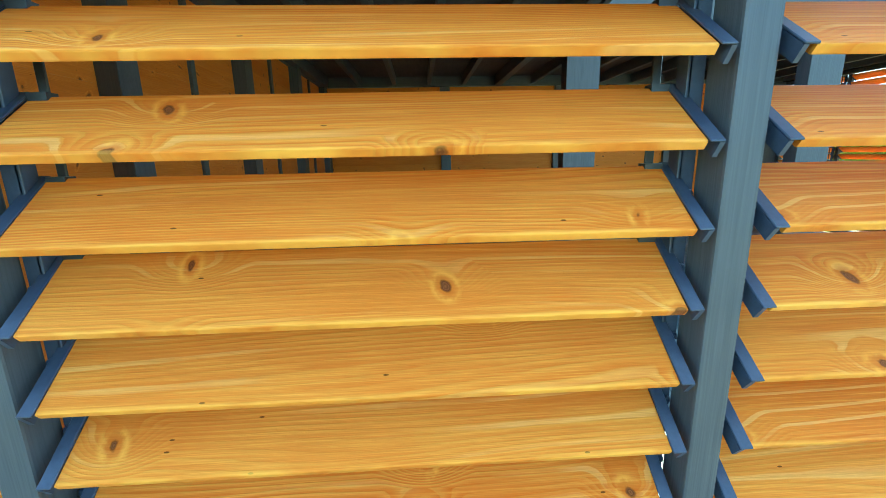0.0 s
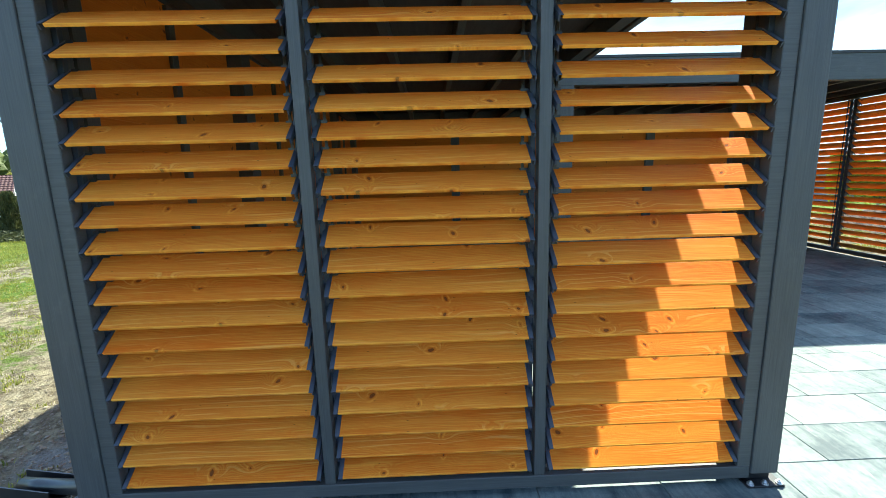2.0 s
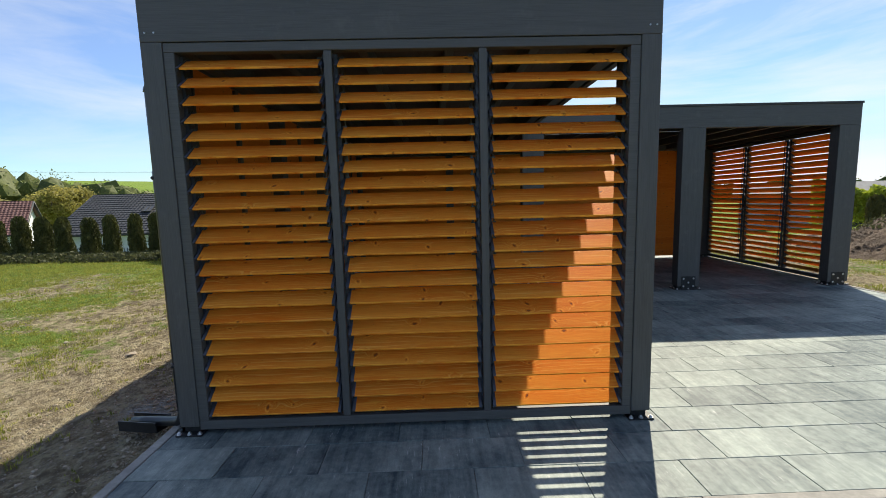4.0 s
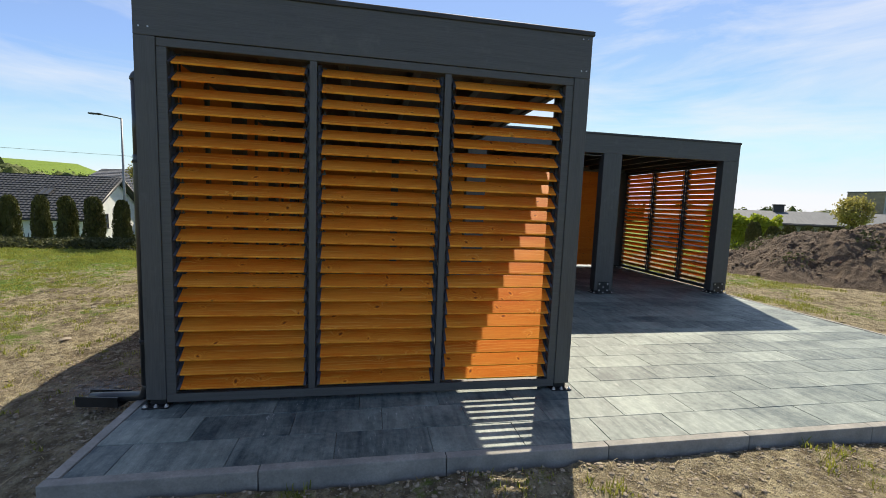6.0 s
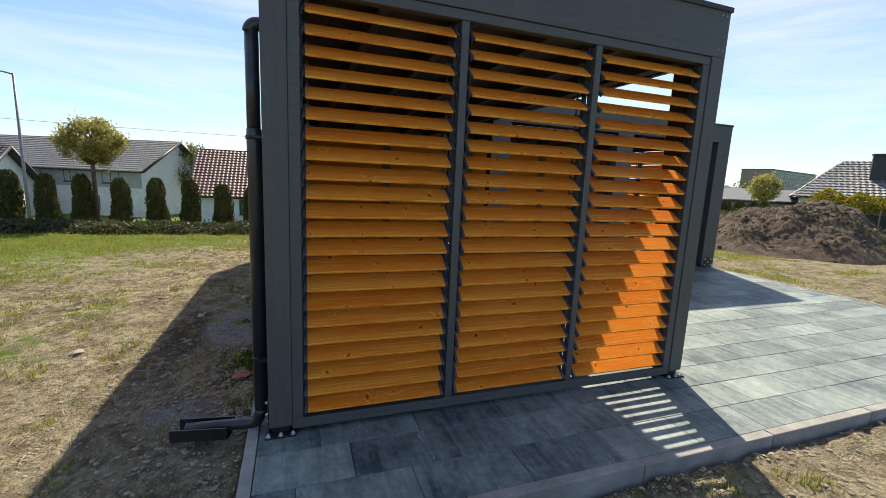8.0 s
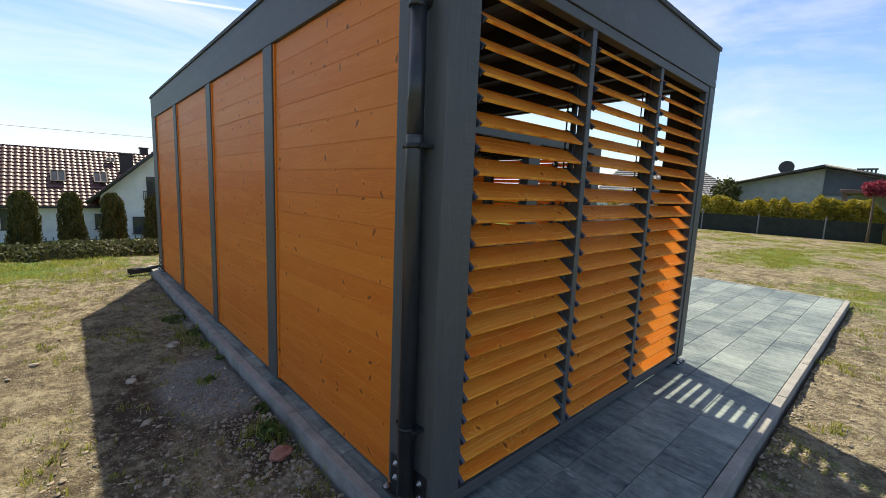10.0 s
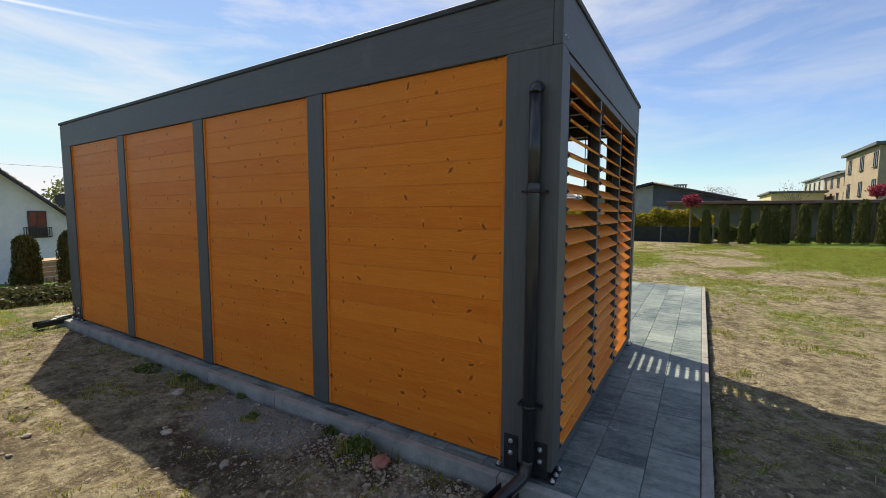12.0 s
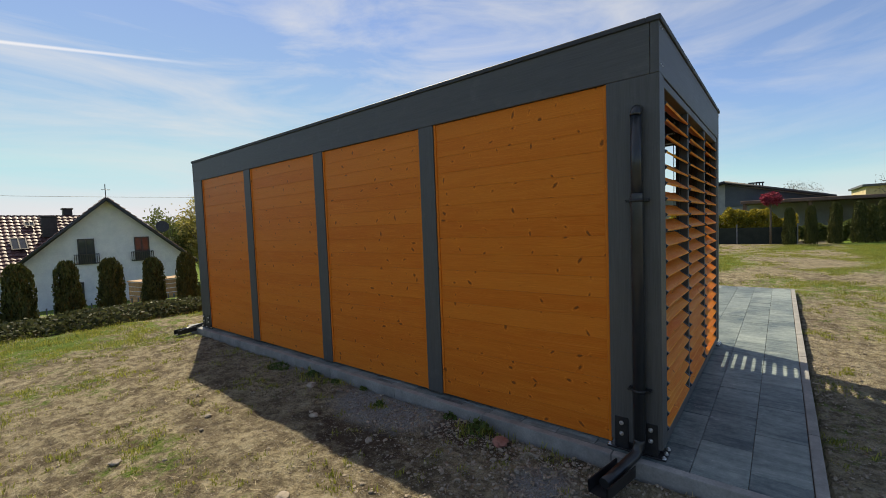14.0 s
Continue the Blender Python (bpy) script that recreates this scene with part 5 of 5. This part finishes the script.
def gable_house(name, m, length, width, eave, ridge, base, wall, roof, label, over=0.45, windows=(), chimneys=(), skylights=(), hip=0.0, balconies=()):
    """A house with its ridge along local x; the front eave faces local -y. Windows: side, along, up, width, height."""
    ob = thing(name, m, label, "house")
    bm = bmesh.new()
    ring = [(0, eave), (0, base), (width, base), (width, eave), (width / 2, ridge - 0.1 if hip == 0 else eave + 0.05)]
    rows = [[bm.verts.new((x, y, z)) for y, z in ring] for x in (0.0, length)]
    bm.faces.new(rows[0])
    bm.faces.new(rows[1][::-1])
    for k in range(5):
        bm.faces.new((rows[0][k], rows[1][k], rows[1][(k + 1) % 5], rows[0][(k + 1) % 5]))
    bmesh.ops.recalc_face_normals(bm, faces=bm.faces)
    part("wall", bm, wall, ob)
    drop = (ridge - eave) / (width / 2) * over
    roof_plane(ob, (-over, -over, eave - drop), (length + over, -over, eave - drop), (length + over - hip, width / 2, ridge), (-over + hip, width / 2, ridge), roof)
    roof_plane(ob, (length + over, width + over, eave - drop), (-over, width + over, eave - drop), (-over + hip, width / 2, ridge), (length + over - hip, width / 2, ridge), roof)
    if hip:
        roof_plane(ob, (-over, width + over, eave - drop), (-over, -over, eave - drop), (-over + hip, width / 2, ridge), (-over + hip, width / 2 + 0.02, ridge), roof)
        roof_plane(ob, (length + over, -over, eave - drop), (length + over, width + over, eave - drop), (length + over - hip, width / 2 + 0.02, ridge), (length + over - hip, width / 2, ridge), roof)
    edge = bmesh.new()
    for x in (-over, length + over):
        for y0, y1 in ((-over, width / 2), (width + over, width / 2)):
            add_tube(edge, [(x, y0, eave - drop + 0.02), (x, y1, ridge + 0.02)], 0.13, 4)
    add_tube(edge, [(-over, -over - 0.04, eave - drop), (length + over, -over - 0.04, eave - drop)], 0.08, 6)
    if hip == 0:
        part("verge_board", edge, FRAME, ob, "dark verge boards and gutter")
    else:
        edge.free()
    for side, a, up, w, h in windows:
        places = {"front": axes((a, -0.01, up), (1, 0, 0), (0, 0, 1), (0, -1, 0)), "west": axes((-0.01, width - a, up), (0, -1, 0), (0, 0, 1), (-1, 0, 0)), "east": axes((length + 0.01, a, up), (0, 1, 0), (0, 0, 1), (1, 0, 0))}
        window(ob, places[side], w, h)
    for a in balconies:
        rails = box(-0.16, -0.12, width - a - 1.2, width - a, 0.0, 0.06, 0.005)
        add_box(rails, -0.16, -0.12, width - a - 1.2, width - a, 0.56, 0.61, 0.005)
        for k in range(13):
            add_box(rails, -0.155, -0.125, width - a - 1.2 + k * 0.097, width - a - 1.165 + k * 0.097, 0.06, 0.56)
        part("balcony", rails, FRAME, ob, "dark railing before a tall window")
    pitch = math.atan2(ridge - eave, width / 2)
    for a, s, w, h in skylights:
        p = Vector((a, s * math.cos(pitch), eave + s * math.sin(pitch)))
        n = Vector((0, -math.sin(pitch), math.cos(pitch)))
        window(ob, axes(p + n * 0.24, (1, 0, 0), n.cross(Vector((1, 0, 0))), n), w, h, sill=False)
    for a, b, w, top in chimneys:
        stack = box(a, a + w, b, b + 0.5, ridge - 1.4, top, 0.02)
        add_box(stack, a - 0.06, a + w + 0.06, b - 0.06, b + 0.56, top, top + 0.10, 0.02)
        part("chimney", stack, FRAME, ob, "dark brick chimney")
    return ob


def turned(x, y, degrees):
    return pose(x, y, 0, 0, 0, degrees)


# white house whose gable faces the plot, with its long tiled wing
gable_house("white_house", axes((4.5 - 3.9, 33.3, 0), (0.19, 0.982, 0), (-0.982, 0.19, 0), (0, 0, 1)) @ Matrix.Translation((0, -8.0, 0)), 9.0, 8.0, 0.30, 3.98, -2.7, RENDER, TILE_RED,
            "white rendered house with maroon tiled gable roof", 0.6, windows=(("west", 2.45, 0.05, 0.8, 1.5), ("west", 5.25, 0.05, 0.8, 1.5), ("west", 1.6, -2.2, 1.0, 1.1)), balconies=(2.25, 5.05))
gable_house("tiled_wing", turned(-7.0, 34.6, 0), 11.0, 8.4, -0.15, 3.15, -2.7, RENDER, TILE_RED,
            "long white wing with glossy maroon roof tiles", 0.5, windows=(("front", 7.3, -2.0, 0.8, 1.0), ("front", 3.0, -1.9, 1.6, 1.2)),
            chimneys=((9.0, 2.0, 0.75, 3.05), (10.5, 4.6, 0.5, 3.7)), skylights=((5.3, 1.6, 0.75, 1.15), (7.45, 1.6, 0.75, 1.15), (8.3, 4.0, 0.5, 0.45)))
mast = thing("roof_aerial", axes((4.5 - 3.9, 33.3, 0), (0.19, 0.982, 0), (-0.982, 0.19, 0), (0, 0, 1)), "thin dark aerial mast on a gable ridge", "aerial")
part("pole", tube([(0.2, -4.0, 3.9), (0.2, -4.0, 4.95)], 0.025, 6), FRAME, mast)
part("crossbar", tube([(0.2, -4.25, 4.6), (0.2, -3.8, 4.6)], 0.018, 6), FRAME, mast)
dish_bm = bmesh.new()
add_tube(dish_bm, [(-0.62, -6.75, 1.75), (-0.9, -6.75, 2.15)], 0.03, 6)
add_tube(dish_bm, [(-0.85, -6.75, 2.15), (-0.93, -6.75, 2.17), (-0.98, -6.75, 2.18)], [0.22, 0.34, 0.38], 14)
verge_dish = new("satellite_dish", from_bm("satellite_dish", dish_bm, FRAME))
verge_dish.matrix_basis = mast.matrix_basis
tagged(verge_dish, "dark satellite dish fixed to a house verge", "satellite dish")
# houses below the planted row
gable_house("graphite_roof_house", turned(-29.0, 32.5, 4), 9.2, 10.4, -0.5, 2.55, -3.5, RENDER, TILE_DARK,
            "low white house with graphite tiled roof", 0.5, windows=(("east", 2.6, -1.6, 1.1, 1.2),), skylights=((5.2, 2.6, 0.8, 1.1),))
gable_house("long_grey_roof_house", axes((-30.5, 48.8, 0), (0.924, -0.382, 0), (0.382, 0.924, 0), (0, 0, 1)), 19.6, 9.0, 1.35, 3.95, -2.9, RENDER, TILE_GREY,
            "long white house with dark band and grey tiled roof", 0.5, windows=(("front", 9.0, 0.0, 1.4, 1.1), ("front", 12.5, 0.0, 1.2, 1.1), ("front", 16.0, 0.0, 1.6, 1.1), ("front", 14.0, -2.3, 1.6, 1.2), ("front", 17.0, -2.3, 1.2, 1.2)))
band = new("facade_band", from_bm("facade_band", box(0.02, 19.58, -0.05, -0.004, -0.35, 1.30, 0), GREYWALL))
band.matrix_basis = axes((-30.5, 48.8, 0), (0.924, -0.382, 0), (0.382, 0.924, 0), (0, 0, 1))
tagged(band, "dark grey cladding band along a house front", "cladding", kind="structure")
gable_house("solar_roof_house", turned(-48.2, 36.5, 30), 9, 8, -0.8, 2.3, -3.5, RENDER, TILE_RED, "white house with red roof edge beyond the thujas", 0.4)
# beyond the soil heap
gable_house("grey_bungalow", turned(25.0, 29.0, -38), 17, 8, 1.0, 1.85, -2.6, GREYWALL, SHEET, "low grey bungalow with shallow sheet roof", 0.4, windows=(("front", 1.6, -0.9, 0.8, 0.6), ("front", 6.0, -1.0, 1.2, 0.8)), chimneys=((9, 3.5, 0.7, 2.4),))
gable_house("tiled_roof_house", turned(33.5, 17.2, -58), 11, 8, 1.7, 4.0, -1.8, RENDER, TILE_GREY, "house with pale glossy tiled roof and chimney", 0.5, chimneys=((3.4, 1.6, 0.9, 4.4),), skylights=((5.0, 1.6, 0.8, 1.0),), hip=2.6)
# grey bungalow beyond the golden hedge
bung = gable_house("gable_bungalow", axes((36.0, 8.4, 0), (1, 0, 0), (0, -1, 0), (0, 0, 1)) @ Matrix.Diagonal((1, 1, 1, 1)), 14, 11.2, 2.6, 3.95, -0.3, GREYWALL, SHEET, "grey bungalow with a wide shallow dark roof", 0.6, windows=(("west", 2.0, 1.0, 1.2, 1.1),))
clad_bm = bmesh.new()
loop = [(2.8, 3.80), (2.8, 2.1), (-2.75, 2.1), (-2.75, 2.50)]
sides = [[clad_bm.verts.new((x, y, z)) for y, z in loop] for x in (35.93, 35.985)]
clad_bm.faces.new(sides[0])
clad_bm.faces.new(sides[1][::-1])
for k in range(4):
    clad_bm.faces.new((sides[0][k], sides[1][k], sides[1][(k + 1) % 4], sides[0][(k + 1) % 4]))
bmesh.ops.recalc_face_normals(clad_bm, faces=clad_bm.faces)
tagged(new("dark_cladding", from_bm("dark_cladding", clad_bm, SHEET)), "dark sheet cladding on a bungalow gable", "cladding", kind="structure")
vent = bmesh.new()
for k in range(5):
    add_box(vent, 36.5, 36.9, 0.5 + k * 0.19, 0.58 + k * 0.19, 3.3, 3.78)
add_box(vent, 36.45, 36.95, 0.45, 1.40, 3.78, 3.86)
roof_vent = new("roof_vent", from_bm("roof_vent", vent, FRAME))
tagged(roof_vent, "dark chimney cowl with open slots on roof", "vent")
dish = bmesh.new()
add_tube(dish, [(36.4, 4.9, 3.0), (36.4, 4.9, 4.0)], 0.04, 6)
add_tube(dish, [(36.35, 4.9, 3.95), (36.25, 4.9, 3.95), (36.2, 4.9, 3.95)], [0.30, 0.42, 0.45], 14)
aerial = new("satellite_dish", from_bm("satellite_dish", dish, FRAME))
tagged(aerial, "dark satellite dish on a roof pole", "satellite dish")
shed = thing("long_shed", Matrix.Identity(4), "long low shed with rusty brown roof", "shed")
part("roof", box(30.5, 35.8, -13.0, 1.5, 2.15, 2.35, 0.02), RUST, shed)
part("wall", box(34.8, 35.0, -12.8, 1.3, -0.1, 2.148, 0.01), GREYWALL, shed, "plain grey back wall")
for y in (-12.6, -9, -5.5, -2, 1.2):
    part("post", box(30.8, 31.0, y, y + 0.2, -0.1, 2.148, 0.005), RUST, shed)


def flat_block(name, x0, x1, y0, y1, top, base, wall, label, rise=0.0, cols=0, rows=0, west=(0, 0)):
    """A plain block of flats with rows of real windows on the sides that face the plot."""
    ob = thing(name, Matrix.Identity(4), label, "building")
    part("wall", box(x0, x1, y0, y1, base, top, 0.02), wall, ob)
    lid = box(x0 - 0.35, x1 + 0.35, y0 - 0.35, y1 + 0.35, top, top + 0.28, 0.02)
    part("roof", lid, SHEET, ob, "dark flat roof edge")
    for r in range(rows):
        z = base + 1.2 + r * (top - base - 0.6) / max(rows, 1)
        for c in range(cols):
            window(ob, axes((x1 - 1.2 - c * (x1 - x0 - 2.4) / max(cols - 1, 1) - 0.0, y1 + 0.01, z), (-1, 0, 0), (0, 0, 1), (0, 1, 0)), 0.95, 1.3)
    for r in range(west[1]):
        z = base + 1.2 + r * (top - base - 0.6) / max(west[1], 1)
        for c in range(west[0]):
            window(ob, axes((x0 - 0.01, y1 - 1.5 - c * (y1 - y0 - 3) / max(west[0] - 1, 1), z), (0, -1, 0), (0, 0, 1), (-1, 0, 0)), 1.1, 1.5)
    return ob


flat_block("tenement", 47.3, 57.0, -27.0, -13.1, 7.33, -0.3, BEIGE, "tall beige tenement with plain side wall", cols=3, rows=3)
flat_block("tenement", 60.0, 78.0, -29.0, -15.3, 6.52, -0.3, BEIGE, "beige tenement in a row of houses", cols=6, rows=3)
flat_block("tenement", 80.0, 104.0, -31.0, -17.3, 7.52, -0.3, GREYWALL, "pale tenement at the end of a row", cols=7, rows=3)
flat_block("yellow_hall", 72.0, 86.0, -14.4, -8.8, 4.4, -0.3, WALL2, "low ochre rendered hall with flat roof", cols=3, rows=1)
apartments = thing("apartment_block", axes((159.4, 101.5, 0), (0.97, 0.243, 0), (-0.243, 0.97, 0), (0, 0, 1)), "pale five-storey block of flats with beige end wall", "building")
part("wall", box(0, 46, 0, 9, -5, 10.5, 0.02), GREYWALL, apartments, "pale grey rendered wall")
part("end_wall", box(-0.2, -0.005, -0.1, 9.1, -5, 10.5, 0.02), BEIGE, apartments, "plain beige end wall")
part("roof", box(-0.3, 46.3, -0.3, 9.3, 10.5, 10.8, 0.02), SHEET, apartments)
for r in range(5):
    for c in range(15):
        window(apartments, axes((1.6 + c * 2.95, -0.01, -3.4 + r * 2.85), (1, 0, 0), (0, 0, 1), (0, -1, 0)), 1.5, 1.5)

# street lamp below the planted row
lamp_post = thing("street_lamp", pose(-12.2, 23.9, -2.2), "slim grey street lamp with one arm", "street lamp")
part("pole", tube([(0, 0, 0), (0, 0, 3), (0, 0, 7.75)], [0.085, 0.07, 0.045], 10), POLE, lamp_post)
part("arm", tube([(0, 0, 7.7), (-0.25, 0, 7.76), (-1.0, -0.05, 7.86)], [0.04, 0.035, 0.03], 8), POLE, lamp_post)
part("lamp_head", box(-1.55, -0.95, -0.17, 0.07, 7.84, 7.92, 0.02, 2), FRAME, lamp_post, "flat dark lamp head")

# palisade fence in front of the white house
fence = thing("palisade_fence", pose(-14, 15.6, 0), "blue-grey steel palisade fence on low plinth", "fence")
bars = bmesh.new()
for k in range(190):
    x = k * 0.15
    add_box(bars, x, x + 0.032, -0.011 - 0.10 * x, 0.011 - 0.10 * x, -1.35, -0.25)
bars_ob = part("bars", bars, RAIL, fence)
bars_ob["kind"] = "stuff"
for z in (-1.15, -0.45):
    part("rail", tube([(0, 0, z), (28.5, -2.85, z)], 0.022, 6), RAIL, fence)
part("plinth", tube([(0, 0, -1.42), (28.5, -2.85, -1.42)], 0.09, 4), KERB, fence)

crate = thing("timber_crate", pose(4.1, 22.0, -1.72, 0, 0, 10), "stacked raw timber crate by the white house", "crate")
for k in range(6):
    part("plank", box(-1.2, 1.2, -0.5, -0.47, 0.05 + k * 0.2, 0.22 + k * 0.2, 0.005), PALLET, crate)
    part("plank", box(-1.22, -1.19, -0.46, 0.5, 0.05 + k * 0.2, 0.22 + k * 0.2, 0.005), PALLET, crate)
part("lid", box(-1.25, 1.25, -0.55, 0.55, 1.25, 1.29, 0.005), PALLET, crate)

wire = bpy.data.curves.new("power_line", "CURVE")
wire.dimensions, wire.bevel_depth = "3D", 0.02
line = wire.splines.new("POLY")
line.points.add(24)
for k in range(25):
    s = k / 24
    line.points[k].co = (-95 + 120 * s, 55 + 18 * s, 8.2 - 2.6 * 4 * s * (1 - s) * 0.5 - 0.6 * s, 1)
wire.materials.append(FRAME)
tagged(new("power_line", wire), "thin dark overhead power line", "cable")


# ---- pavement, its kerb and slabs ----
bed = tagged(new("pavement", from_bm("pavement", box(-0.055, 7.80, -0.715, 7.20, -0.12, -0.008, 0), SOIL)), "carport floor of mottled grey concrete slabs", "pavement", kind="structure")


def kerb(x0, y0, x1, y1):
    """Kerb stones end to end, a metre each."""
    total = max(abs(x1 - x0), abs(y1 - y0))
    count = max(1, round(total / 1.0))
    rng = random.Random(int(total * 100))
    for k in range(count):
        a, b = k / count, (k + 1) / count
        if abs(x1 - x0) > abs(y1 - y0):
            bm = box(x0 + (x1 - x0) * a + 0.002, x0 + (x1 - x0) * b - 0.002, y0, y0 + 0.06, -0.22, 0.004 + rng.uniform(-0.002, 0.002), 0.006, 2)
        else:
            bm = box(x0, x0 + 0.06, y0 + (y1 - y0) * a + 0.002, y0 + (y1 - y0) * b - 0.002, -0.22, 0.004 + rng.uniform(-0.002, 0.002), 0.006, 2)
        part("kerbstone", bm, KERB, bed)


kerb(-0.12, -0.775, 7.88, -0.775)
kerb(-0.118, -0.712, -0.118, 7.21)
kerb(7.81, -0.712, 7.81, 7.21)

SLAB_L, SLAB_W = 0.56, 0.28
near, rest = [], []
rng_slab = random.Random(31)
row, y = 0, -0.712
while y < 7.15:
    shift = (0.37, 0.09, 0.24, 0.50)[row % 4]
    x = -0.055 - shift
    while x < 7.8:
        a, b = max(x, -0.055), min(x + SLAB_L, 7.80)
        if b - a > 0.04:
            (near if y < 2.6 and len(near) < 200 else rest).append((a, b, y, min(y + SLAB_W, 7.20)))
        x += SLAB_L
    y += SLAB_W
    row += 1
shapes = {}


def slab_shape(w, d):
    key = (round(w, 3), round(d, 3))
    if key not in shapes:
        shapes[key] = from_bm("slab", box(-w / 2 + 0.0012, w / 2 - 0.0012, -d / 2 + 0.0012, d / 2 - 0.0012, -0.05, 0.0, 0.0025, 1), SLAB)
    return shapes[key]


for a, b, y0, y1 in near:
    under("slab", slab_shape(b - a, y1 - y0), bed, pose((a + b) / 2, (y0 + y1) / 2, rng_slab.uniform(-0.0015, 0.0015)))
verts, faces = [], []
for a, b, y0, y1 in rest:
    k, z, e, g = len(verts), rng_slab.uniform(-0.0015, 0.0015), 0.0025, 0.0012
    for inset, h in ((g, -0.05), (g, z - e), (g + e, z)):
        verts.extend([(a + inset, y0 + inset, h), (b - inset, y0 + inset, h), (b - inset, y1 - inset, h), (a + inset, y1 - inset, h)])
    for ring_k in (0, 4):
        for j in range(4):
            faces.append((k + ring_k + j, k + ring_k + (j + 1) % 4, k + ring_k + 4 + (j + 1) % 4, k + ring_k + 4 + j))
    faces.append((k + 8, k + 9, k + 10, k + 11))
mesh = bpy.data.meshes.new("far_slabs")
mesh.from_pydata(verts, [], faces)
mesh.materials.append(SLAB)
far_slabs = under("far_slabs", mesh, bed)
far_slabs["kind"] = "stuff"
